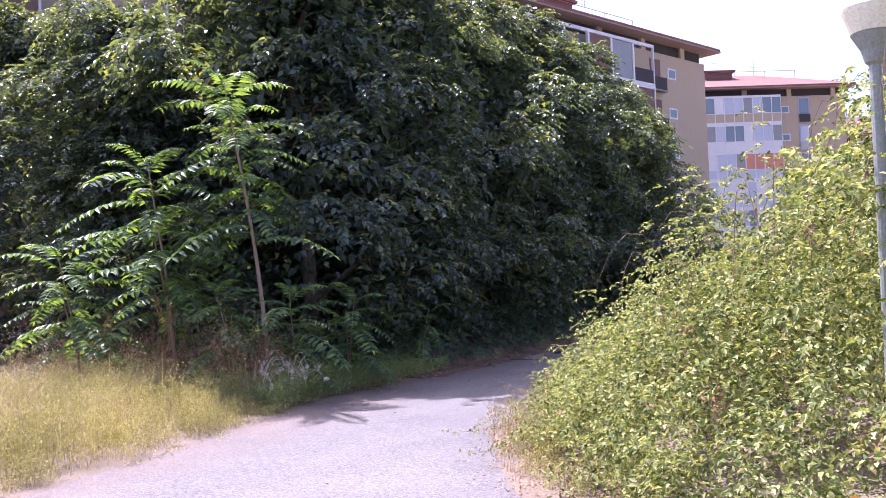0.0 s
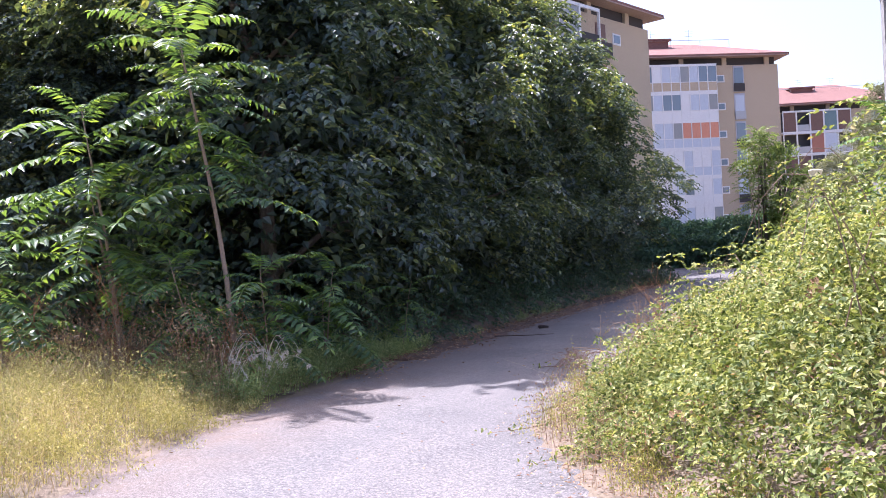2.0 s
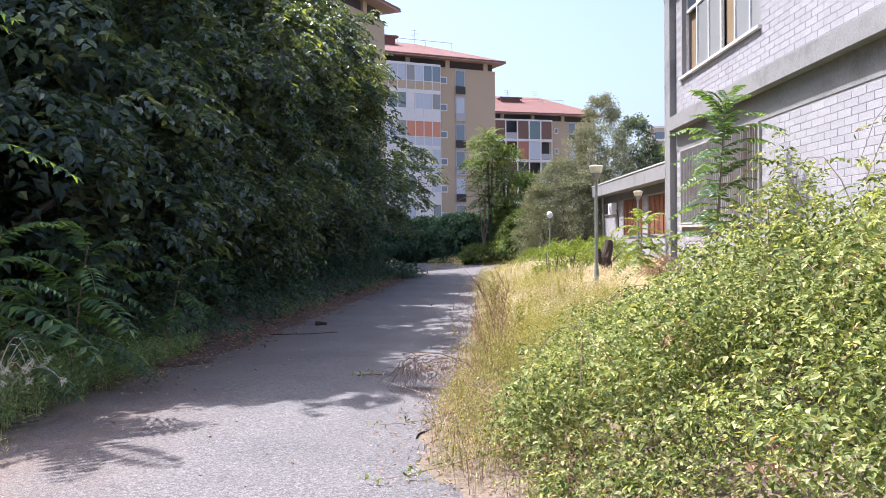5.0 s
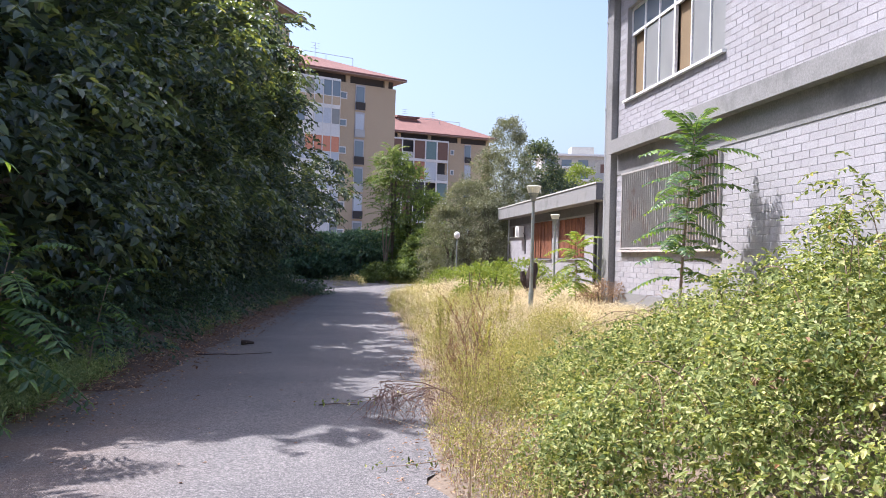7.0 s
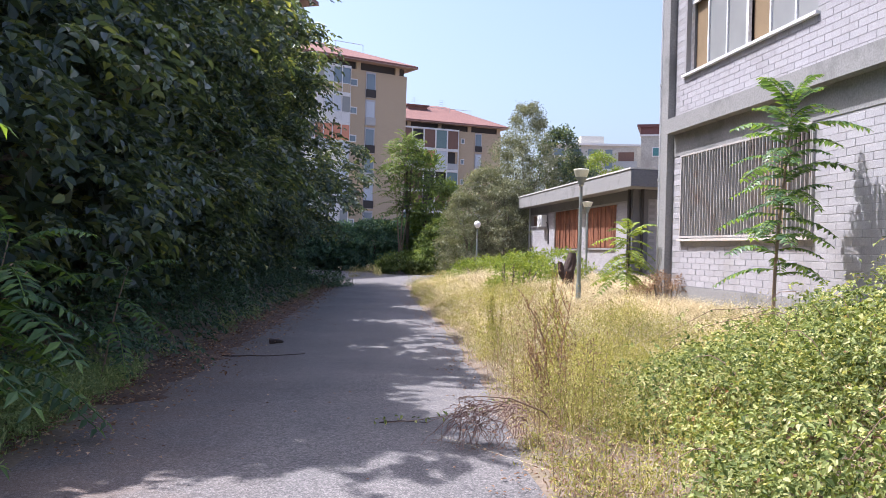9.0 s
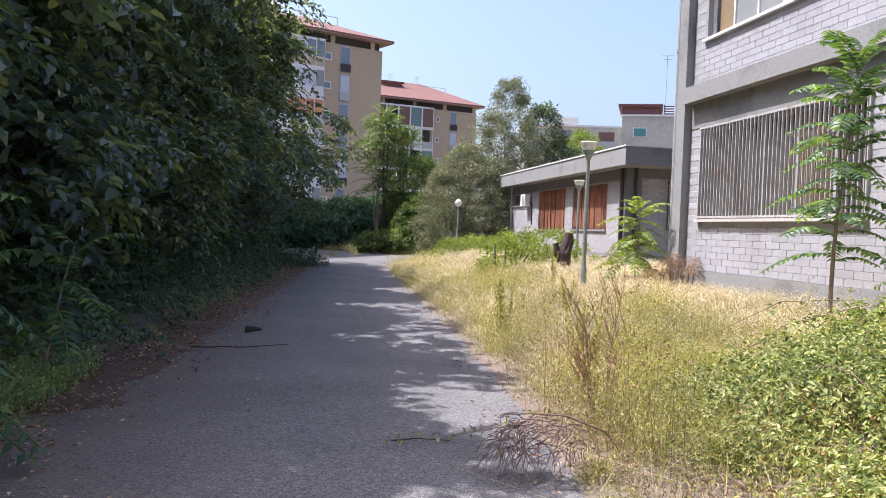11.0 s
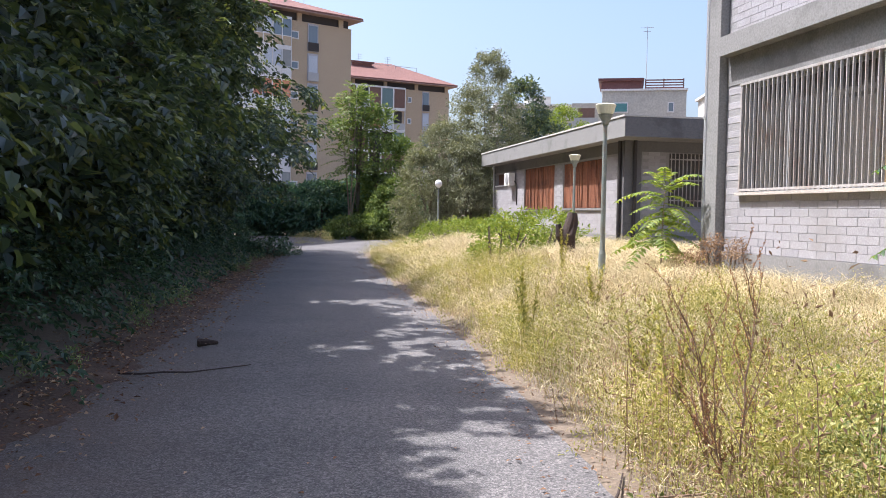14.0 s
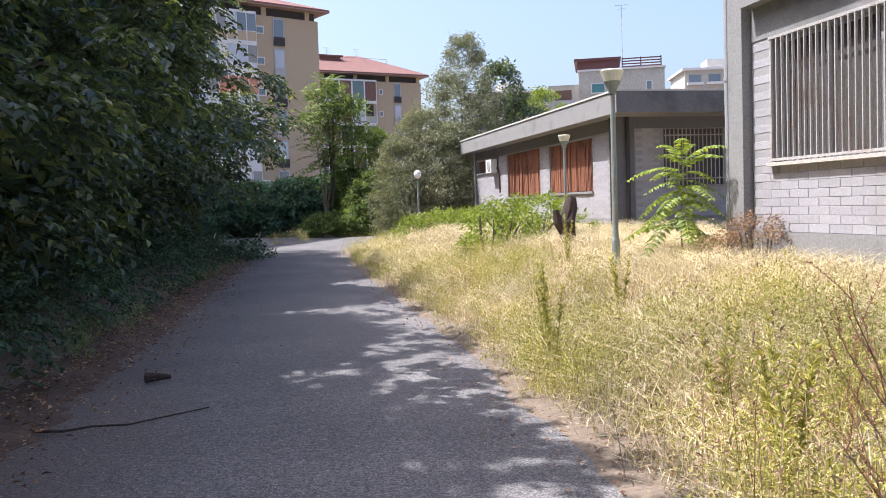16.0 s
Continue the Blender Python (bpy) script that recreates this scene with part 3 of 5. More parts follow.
for (a, b, c, d) in (h1, h2):
    win = part("window", Geo().box(AX + 0.16, AX + 0.2, a, b, c, d), ROOM_SHADE, annex, "window closed by rusty red slats")
    part("sill", Geo().box(AX - 0.06, AX + 0.1, a - 0.06, b + 0.06, c - 0.07, c), CONCRETE, win)
    key = round(d - c, 3)
    sm = slat_mesh.setdefault(key, Geo().box(-0.015, 0.015, -0.036, 0.036, 0.02, d - c - 0.02).mesh("slat"))
    n = int((b - a) / 0.115)
    for k in range(n):
        s = part("slat", sm, RUST, win)
        s.matrix_world = pose(AX + 0.05 + 0.02 * random.random(), a + (k + 0.5) * (b - a) / n, c, 0, 0, random.uniform(-20, 20))
    g = Geo()
    for z in (c + 0.02, (c + d) / 2, d - 0.06):
        g.box(AX + 0.075, AX + 0.1, a, b, z, z + 0.05)
    part("frame", g, RUST, win)
a, b, c, d = h3
win = part("window", Geo().box(AX + 0.14, AX + 0.16, a, b, c, d), WOOD_DARK, annex, "narrow high window with brown shutter")
part("sill", Geo().box(AX - 0.05, AX + 0.1, a - 0.04, b + 0.04, c - 0.06, c), OLD_WHITE, win)
win = part("window", Geo().box(7.72, 9.75, AY + 0.16, AY + 0.2, 1.92, 3.64), DIM_ROOM_PANE, annex, "window behind iron bars")
part("sill", Geo().box(7.66, 9.81, AY - 0.06, AY + 0.1, 1.86, 1.92), CONCRETE, win)
bm2 = Geo().box(-0.013, 0.013, -0.013, 0.013, 1.93, 3.64).mesh("bar")
for k in range(15):
    o = part("bar", bm2, BAR_PAINT, win)
    o.location = (7.78 + k * 0.137, AY - 0.03, 0)
part("grille_rail", Geo().box(7.72, 9.75, AY - 0.056, AY - 0.044, 2.75, 2.79).box(7.72, 9.75, AY - 0.056, AY - 0.044, 2.1, 2.14).box(7.72, 9.75, AY - 0.056, AY - 0.044, 3.42, 3.46), BAR_PAINT, win)

ac = thing("air_conditioner", "white outdoor air conditioner unit on the annex wall", "air conditioner", at=pose(AX - 0.2, 49.5, 2.92))
part("case", Geo().box(-0.16, 0.12, -0.42, 0.42, 0, 0.58), WHITE_PLASTIC, ac)
part("fan_grille", Geo().lathe([(0.24, 0), (0.24, 0.02), (0.2, 0.03), (0.03, 0.03)], (0, 0, 0), 24), METAL_GREY, ac).matrix_basis = pose(-0.162, -0.1, 0.29, 0, -90, 0)
for y in (-0.28, 0.28):
    part("bracket", Geo().box(-0.14, 0.22, y - 0.02, y + 0.02, -0.06, -0.004), METAL_GREY, ac)
part("hose", Geo().tube([(0.1, -0.43, 0.2), (0.14, -0.55, 0.1), (0.16, -0.6, -0.2), (0.17, -0.6, -0.9)], [0.03] * 4, 8), ATTIC_SHADE_AND_BLACK, ac)

# ---- street lamps ----


def street_lamp(x, y, top, label, globe=False, size=1.0):
    z = float(ground_z(x, y)) - 0.05
    lamp = thing("street_lamp", label, "street lamp", "lamps along the lane", at=pose(x, y, z))
    h = top - z
    part("post", Geo().lathe([(0.06, 0), (0.06, 0.5), (0.045, 0.56), (0.036, h - 0.34 * size)], sides=12), LAMP_GREEN, lamp, "green-grey painted post")
    if globe:
        part("globe", Geo().lathe([(0.05, h - 0.3), (0.14, h - 0.22), (0.17, h - 0.12), (0.15, h - 0.02), (0.08, h + 0.05), (0.01, h + 0.07)], sides=18), WHITE_PLASTIC, lamp)
        return lamp
    s = size
    part("cup", Geo().lathe([(0.036, h - 0.36 * s), (0.06 * s, h - 0.34 * s), (0.08 * s, h - 0.26 * s), (0.135 * s, h - 0.16 * s), (0.14 * s, h - 0.15 * s), (0.05, h - 0.15 * s)], sides=18), LAMP_GREEN, lamp)
    part("shade", Geo().lathe([(0.06, h - 0.146 * s), (0.135 * s, h - 0.146 * s), (0.185 * s, h + 0.0), (0.19 * s, h + 0.02), (0.17 * s, h + 0.035), (0.02, h + 0.05)], sides=18), LAMP_CREAM, lamp, "cream plastic shade")
    return lamp


street_lamp(0.62, 24.35, 3.4, "green-grey street lamp with cream bowl shade", size=0.9)
street_lamp(4.25, 35.87, 3.4, "green-grey street lamp beside the annex", size=0.95)
street_lamp(2.65, 49.67, 3.05, "thin street lamp with white globe", globe=True)
street_lamp(1.1, 6.06, 3.47, "street lamp standing among the brambles", size=0.95)

# ---- apartment blocks ----


def apartment(name, label, place, turn, length, depth, base, eave, floor_h, floors, columns, wall=None, hip=2.0, over=0.9, attic=0.9):
    """A block with its front along local x (right corner at 0), floors counted from the top down. columns: (x0, x1, kind)."""
    wall = wall or BEIGE
    b = thing(name, label, "apartment building", at=pose(*place, 0, 0, 0) @ pose(0, 0, 0, 0, 0, turn))
    top = eave - attic
    part("wall", Geo().box(-length, 0, 0, depth, base, top), wall, b, "beige brick wall")
    # open attic under the eaves, its shade a near-black solid box, with short piers
    part("attic", Geo().box(-length + 0.25, -0.25, 0.25, depth - 0.25, top, eave - 0.05), ATTIC_SHADE_AND_BLACK, b, "open attic, its shade painted as a near-black block")
    for x in np.arange(-length, 0.01, 4.8):
        part("attic_pier", Geo().box(max(-length, x - 0.25), min(0, x + 0.25), 0.02, 0.5, top, eave), wall, b)
    part("attic_pier", Geo().box(-0.5, -0.02, depth - 0.5, depth, top, eave), wall, b)
    # tiled hipped roof with a thick eave
    o, r = over, min(depth, length) / 2 - 0.2
    v = [(-length - o, -o, eave), (o, -o, eave), (o, depth + o, eave), (-length - o, depth + o, eave)]
    v += [(x, y, eave + 0.18) for x, y, _ in v]
    v += [(-length + r, depth / 2, eave + hip), (-r, depth / 2, eave + hip)]
    f = [(3, 2, 1, 0)] + [(k, (k + 1) % 4, 4 + (k + 1) % 4, 4 + k) for k in range(4)] + [(4, 5, 9, 8), (6, 7, 8, 9), (5, 6, 9), (7, 4, 8)]
    part("roof", Geo().add(v, f), ROOF_TILE, b, "low red tiled hip roof")
    part("eave", Geo().box(-length - o - 0.03, o + 0.03, -o - 0.03, depth + o + 0.03, eave - 0.09, eave - 0.004), surface("eave_board", (0.3, 0.2, 0.17), (0.36, 0.26, 0.22), 1, 10), b, "pale eave soffit")
    rail = Geo()
    for k in range(5):
        x = -17.0 + k * 3.4
        rail.tube([(x, depth * 0.3, eave + 0.9), (x, depth * 0.3, eave + 2.9)], [0.03, 0.03], 5)
    rail.tube([(-17.0, depth * 0.3, eave + 2.9), (-3.4, depth * 0.3, eave + 2.9)], [0.03, 0.03], 5)
    part("roof_rail", rail, METAL_GREY, b)
    part("chimney", Geo().box(-13.5, -10.5, depth * 0.3, depth * 0.45, eave + 0.8, eave + 2.9).box(-13.8, -10.2, depth * 0.3 - 0.25, depth * 0.45 + 0.25, eave + 2.904, eave + 3.1), ROOF_TILE, b)
    for x in (-12.0, -7.5):
        antenna = Geo().tube([(x, depth * 0.4, eave + 1.2), (x, depth * 0.4, eave + 4.4)], [0.025, 0.02], 5)
        for z in (3.7, 4.0, 4.3):
            antenna.tube([(x - 0.5, depth * 0.4, eave + z), (x + 0.5, depth * 0.4, eave + z)], [0.015, 0.015], 4)
        part("antenna", antenna, METAL_GREY, b)
    for k in range(floors):
        z1 = top - k * floor_h
        z0 = z1 - floor_h
        if z0 < base:
            break
        for x0, x1, kind in columns:
            if kind == "small":
                w = part("window", Geo().box(x0, x1, -0.06, 0.0, z0 + 1.15, z0 + 1.95), OLD_WHITE, b)
                part("pane", Geo().box(x0 + 0.12, x1 - 0.12, -0.08, -0.062, z0 + 1.27, z0 + 1.83), GLASS, w)
            elif kind == "tall":
                w = part("window", Geo().box(x0, x1, -0.05, 0.0, z0 + 0.1, z1 - 0.1), surface("window_strip", (0.38, 0.38, 0.42), (0.46, 0.46, 0.5), 0.5, 10), b)
                closed = k % 3 == 1
                part("pane", Geo().box(x0 + 0.12, x1 - 0.12, -0.08, -0.052, z0 + 0.75 - 0.5 * (k % 2), z1 - 0.3), PALE_BLUE if closed else GLASS, w)
                part("railing", Geo().box(x0, x1, -0.2, -0.16, z0 + 0.15, z0 + 1.0), METAL_GREY if k % 2 else ATTIC_SHADE_AND_BLACK, w)
            elif kind == "door":
                w = part("window", Geo().box(x0, x1, -0.05, 0.0, z0 + 0.1, z0 + 2.4), WOOD_DARK, b, "brown shuttered balcony door")
                part("balcony", Geo().box(x0 - 0.2, x1 + 0.2, -0.5, -0.052, z0 + 0.0, z0 + 0.12), CONCRETE, w)
                part("railing", Geo().box(x0 - 0.15, x1 + 0.15, -0.48, -0.44, z0 + 0.124, z0 + 1.0), ATTIC_SHADE_AND_BLACK, w)
            elif kind in ("bay", "loggia", "panel"):
                bay(b, x0, x1, z0, z1, kind, k)
    return b


TEAL_BLIND = surface("teal_blind", (0.12, 0.19, 0.2), (0.17, 0.25, 0.26), 0.8, 12, 0.8)


def bay(b, x0, x1, z0, z1, kind, k):
    """A glazed veranda, an open loggia or a panelled bay, one storey of it."""
    out = 1.1
    fill = (BEIGE, OLD_WHITE, PALE_BLUE, PALE_BLUE, OLD_WHITE, PALE_BLUE, PALE_BLUE)[k % 7] if kind == "bay" else (BEIGE if kind == "loggia" else RED_PANEL)
    v = part("veranda", Geo().box(x0, x1, -out, -0.004, z0, z0 + 0.16), OLD_WHITE, b, "enclosed veranda")
    if kind == "bay":
        part("parapet", Geo().box(x0 + 0.05, x1 - 0.05, -out + 0.03, -out + 0.12, z0 + 0.164, z0 + 1.05), fill, v)
        n = max(3, int((x1 - x0) / 0.95))
        for j in range(n):
            a, c = x0 + (x1 - x0) * j / n, x0 + (x1 - x0) * (j + 1) / n
            m = (GLASS, PALE_BLUE, PALE_BLUE, OLD_WHITE, GLASS, FROST, PALE_BLUE)[(j * 3 + k * 5) % 7]
            if k == 2 and j >= n // 2:
                m = ORANGE
            if k >= 3 and j % 4 in (1, 2):
                m = OLD_WHITE
            part("pane", Geo().box(a + 0.06, c - 0.06, -out + 0.05, -out + 0.1, z0 + 1.1, z1 - 0.25), m, v)
        fr = Geo()
        for j in range(n + 1):
            a = x0 + (x1 - x0) * j / n
            fr.box(max(x0, a - 0.045), min(x1, a + 0.045), -out, -out + 0.14, z0 + 0.164, z1)
        fr.box(x0, x1, -out + 0.005, -out + 0.135, z0 + 1.054, z0 + 1.12).box(x0, x1, -out + 0.005, -out + 0.135, z1 - 0.25, z1 - 0.004)
        part("frame", fr, OLD_WHITE, v)
        part("side_panel", Geo().box(x1 - 0.12, x1, -out + 0.14, -0.006, z0 + 0.164, z1), fill, v)
    else:
        n = max(3, int((x1 - x0) / (2.3 if kind == "loggia" else 1.7)))
        # panelled bays get the recess shade as a dark sheet
        part("recess", Geo().box(x0 + 0.1, x1 - 0.1, -0.1, -0.006, z0 + 0.164, z1 - 0.2), ROOM_SHADE if kind == "panel" else BEIGE, v)
        fr = Geo()
        for j in range(n + 1):
            a = x0 + (x1 - x0) * j / n
            fr.box(max(x0, a - 0.09), min(x1, a + 0.09), -out, -out + 0.18, z0 + 0.164, z1)
        fr.box(x0, x1, -out + 0.01, -out + 0.17, z1 - 0.22, z1 - 0.004)
        part("frame", fr, OLD_WHITE, v)
        for j in range(n):
            a, c = x0 + (x1 - x0) * j / n + 0.1, x0 + (x1 - x0) * (j + 1) / n - 0.1
            if kind == "panel":
                if (j + k) % 4 == 1 or (k == 1 and j < 2):
                    part("railing", Geo().box(a, c, -out + 0.05, -out + 0.08, z0 + 0.2, z0 + 1.05), METAL_GREY, v)
                else:
                    # the room-shade entries paint a dim interior, not a blind's own colour
                    part("blind", Geo().box(a, c, -out + 0.06, -out + 0.1, z0 + 0.2, z1 - 0.25), (WOOD_DARK, ROOM_SHADE, WOOD_DARK, TEAL_BLIND, WOOD_DARK)[(j + 2 * k) % 5] if k != 1 else (RED_PANEL, PALE_BLUE)[j % 2], v)
            elif (j + k) % 3 == 0:
                part("blind", Geo().box(a, c, -out + 0.06, -out + 0.1, z0 + 0.2, z1 - 0.25), (WOOD_DARK, BEIGE, FROST)[(j + k) % 3], v)
            elif (j + k) % 3 == 1:
                part("blind", Geo().box(a, c, -out + 0.06, -out + 0.1, z0 + 0.2, z1 - 0.25), (FROST, WOOD_DARK)[k % 2], v)
            else:
                part("railing", Geo().box(a, c, -out + 0.05, -out + 0.08, z0 + 0.2, z0 + 1.1), ATTIC_SHADE_AND_BLACK, v)


apartment("apartment_block", "six-storey beige apartment block with open loggias", (-7.3, 67.6, 0), 65.2, 55.6, 13, -0.5, 18.75, 2.9, 6,
          [(-4.9, -3.9, "small"), (-7.0, -5.8, "door"), (-22.0, -8.0, "loggia"), (-24.5, -23.0, "tall"), (-43.0, -28.0, "loggia"), (-46.2, -45.4, "tall"), (-54.0, -48.0, "loggia")])
block_b = apartment("apartment_block", "seven-storey beige apartment block with glazed verandas", (3.0, 101.6, 0), 25.5, 30, 14, -0.5, 21.55, 3.0, 7,
          [(-7.0, -6.1, "small"), (-5.1, -3.9, "tall"), (-15.5, -7.4, "bay"), (-23.5, -15.7, "bay")], hip=3.1)
part("back_eave", Geo().box(0.004, 1.5, 8.0, 13.0, 18.55, 18.7), ROOF_TILE, block_b, "lower tiled eave at the back")
apartment("apartment_block", "long beige apartment block with red panelled loggias", (19.9, 133.0, 0), 16.3, 34, 13, -0.5, 19.85, 3.0, 6,
          [(-4.3, -3.2, "tall"), (-6.6, -6.0, "small"), (-16.5, -7.4, "panel"), (-18.6, -17.8, "small"), (-24.5, -20.0, "panel")], hip=3.6)
# pale house behind the annex
ph = thing("pale_house", "pale plastered house with dark red roof terrace", "house", at=pose(20.5, 75.0, 0, 0, 0, -23))
CREAM = surface("cream_plaster", (0.44, 0.42, 0.38), (0.52, 0.5, 0.45), 0.5, 8, 0.9, 0.15, stain=(0.34, 0.31, 0.28))
DARK_RED = surface("dark_red_metal", (0.1, 0.04, 0.04), (0.15, 0.06, 0.055), 0.8, 12, 0.7)
part("wall", Geo().box(0, 6.4, 0, 8, -0.5, 11.4), CREAM, ph)
part("wing", Geo().box(-2.4, -0.004, 1.0, 7, -0.5, 10.6), CREAM, ph)
part("parapet", Geo().box(-0.1, 6.5, -0.1, 8.1, 11.404, 11.55), OLD_WHITE, ph)
part("roof_room", Geo().box(-0.1, 3.0, 0.6, 6.0, 11.554, 12.25).box(-0.35, 3.2, 0.3, 6.3, 12.254, 12.45), DARK_RED, ph, "dark red roof structure")
for z in (11.65, 11.85, 12.05, 12.25):
    part("rail", Geo().box(3.3, 6.2, 0.5, 0.56, z, z + 0.09), DARK_RED, ph)
for x in (3.3, 4.7, 6.2):
    part("rail_post", Geo().box(x - 0.04, x + 0.04, 0.562, 0.62, 11.554, 12.4), DARK_RED, ph)
TEAL = surface("teal_glass", (0.06, 0.2, 0.21), (0.1, 0.26, 0.27), 1, 10, 0.3)
for x, w in ((0.9, 1.1), (5.0, 0.5)):
    win = part("window", Geo().box(x, x + w, -0.06, 0, 9.7, 10.5), OLD_WHITE, ph)
    part("pane", Geo().box(x + 0.08, x + w - 0.08, -0.08, -0.062, 9.78, 10.42), TEAL if w > 1 else GLASS, win)
win = part("window", Geo().box(-1.9, -0.6, 0.94, 1.0, 8.8, 10.2), WOOD_DARK, ph)
part("railing", Geo().box(-2.3, -0.3, 0.6, 0.66, 8.6, 9.4), METAL_GREY, ph)
part("antenna", Geo().tube([(3.4, 3, 11.55), (3.4, 3, 17.0)], [0.03, 0.02], 5).tube([(2.9, 3, 16.9), (3.9, 3, 16.9)], [0.02, 0.02], 4).tube([(3.1, 3, 16.6), (3.7, 3, 16.6)], [0.02, 0.02], 4), METAL_GREY, ph)


def far_block(x, y, w, d, h, turn, label):
    b = thing("apartment_block", label, "apartment building", at=pose(x, y, 0, 0, 0, turn))
    part("wall", Geo().box(0, w, 0, d, -0.5, h), CREAM, b)
    part("roof", Geo().box(-0.6, w + 0.6, -0.6, d + 0.6, h + 0.004, h + 0.5), OLD_WHITE, b)
    part("stair_tower", Geo().box(w * 0.35, w * 0.6, d * 0.3, d * 0.7, h + 0.504, h + 2.8), CREAM, b)
    for k in range(4):
        for j in range(int(w / 4)):
            win = part("window", Geo().box(j * 4 + 0.8, j * 4 + 3.2, -0.1, 0, h - 3 * k - 2.4, h - 3 * k - 0.9), GLASS, b)
            part("sill", Geo().box(j * 4 + 0.4, j * 4 + 3.6, -0.9, -0.104, h - 3 * k - 3.0, h - 3 * k - 2.5), OLD_WHITE, win)


far_block(46, 205, 22, 14, 27.0, -8, "pale apartment block seen far behind the trees")
far_block(84, 175, 16, 14, 27.5, -16, "distant white apartment block")

# ---- trees ----


def spray_crown(centres, outward, n, size, spread, droop, leaf_w=0.75, up=0.8, wild=0.42):
    """Clumps of leaves: at each centre a drooping spray that reaches outwards."""
    m = len(centres)
    C = np.repeat(centres, n, 0)
    O = np.repeat(unit(outward), n, 0)
    u = rng.uniform(-0.5, 1, m * n)[:, None]
    side = unit(np.cross(O, [0, 0, 1.0]))
    s = rng.normal(0, 0.45, m * n)[:, None]
    h = rng.normal(0, 0.2, m * n)[:, None]
    sp = np.repeat(np.broadcast_to(spread, m), n)[:, None]
    P = C + O * u * sp + side * s * sp + np.array([0, 0, 1.0]) * (h * sp - droop * np.clip(u, 0, 1) ** 2 * sp)
    A = O * 0.7 + rng.normal(0, 0.55, P.shape) + [0, 0, -0.35]
    N = np.array([0, 0, up]) + O * 0.45 + rng.normal(0, wild, P.shape)
    L = size * rng.uniform(0.6, 1.3, len(P))
    return leaf_arrays(P, A, N, L, L * leaf_w, 0.2, True)


def twig_sprays(B, D, twigs, leaves, spread, length, size, width=0.62, droop=0.5, jitter=0.22, shape=ovate_arrays):
    """Boughs as flat drooping fans: twigs from each centre B, reaching along D, with leaves on both sides that face the same way."""
    m = len(B) * twigs
    D = unit(np.repeat(unit(D), twigs, 0) * [1, 1, 0.6] + rng.normal(0, 0.5, (m, 3)) * [1, 1, 0.35])
    start = np.repeat(B, twigs, 0) + rng.normal(0, 1, (m, 3)) * spread
    ln = length * rng.uniform(0.6, 1.25, m)
    t = np.linspace(0.12, 1, leaves)[None] + rng.uniform(-0.05, 0.05, (m, leaves))
    P = start[:, None] + D[:, None] * (t * ln[:, None])[..., None]
    P[..., 2] -= droop * t**2 * ln[:, None]
    T = D[:, None] - np.array([0, 0, 1.0]) * (2 * droop * t)[..., None]
    T = unit(T)
    S = unit(np.cross(T, [0, 0, 1.0]))
    U = np.cross(S, T)
    sign = np.where(np.arange(leaves) % 2, 1.0, -1.0)[None, :, None]
    A = T * 0.75 + S * sign * 0.75 + rng.normal(0, jitter, P.shape)
    N = U + S * sign * 0.15 + rng.normal(0, jitter, P.shape)
    L = size * rng.uniform(0.7, 1.25, m * leaves)
    args = (P.reshape(-1, 3), A.reshape(-1, 3), N.reshape(-1, 3), L, L * width)
    return shape(*args) if shape is ovate_arrays else leaf_arrays(*args, 0.2, True)


def crown_shape(h, radius, clumps, low=0.04, peak=0.38, power=0.75, lump=0.3, seed=0):
    """Places on an uneven crown surface and their outward directions. The radius is widest at peak of the height."""
    r = np.random.default_rng(seed)
    t = low + (1 - low) * r.uniform(0, 1, clumps) ** 0.85
    ang = r.uniform(0, 2 * np.pi, clumps)
    prof = np.where(t < peak, 0.72 + 0.28 * np.sin(np.pi / 2 * t / peak), np.clip(1 - ((t - peak) / (1 - peak)) ** 2, 0, 1) ** power)
    wob = np.array([1 + lump * noise.noise((math.cos(a) * 1.6 + seed, math.sin(a) * 1.6, x * h * 0.35)) for a, x in zip(ang, t)])
    R = radius * prof * wob * r.uniform(0.55, 1.06, clumps) ** 0.5
    C = np.stack([R * np.cos(ang), R * np.sin(ang), t * h], 1)
    O = np.stack([np.cos(ang), np.sin(ang), 0.15 + 0.9 * (t - 0.3)], 1)
    return C, O


def limbs(h, radius, trunk_r, count, seed, fork=0.12):
    r = random.Random(seed)
    g = Geo()
    pts = [(r.uniform(-0.1, 0.1) * k, r.uniform(-0.1, 0.1) * k, h * 0.92 * k / 6) for k in range(7)]
    g.tube(pts, [trunk_r * (1.25 if k == 0 else 1 - k / 7.2) for k in range(7)], 10)
    for k in range(count):
        a = 2.4 * k + r.uniform(-0.4, 0.4)
        z = h * (fork + (0.72 - fork) * k / count)
        reach = radius * r.uniform(0.55, 0.8) * (1 - 0.4 * k / count)
        mid = (math.cos(a) * reach * 0.5, math.sin(a) * reach * 0.5, z + reach * 0.35)
        end = (math.cos(a + 0.15) * reach, math.sin(a + 0.15) * reach, z + reach * 0.5)
        g.tube([(0, 0, z), mid, end], [trunk_r * 0.42, trunk_r * 0.26, trunk_r * 0.07], 7)
        for j in (-1, 1):
            tip = (math.cos(a + j * 0.5) * reach * 0.95, math.sin(a + j * 0.5) * reach * 0.95, z + reach * 0.3)
            g.tube([mid, tip], [trunk_r * 0.16, trunk_r * 0.04], 5)
    return g


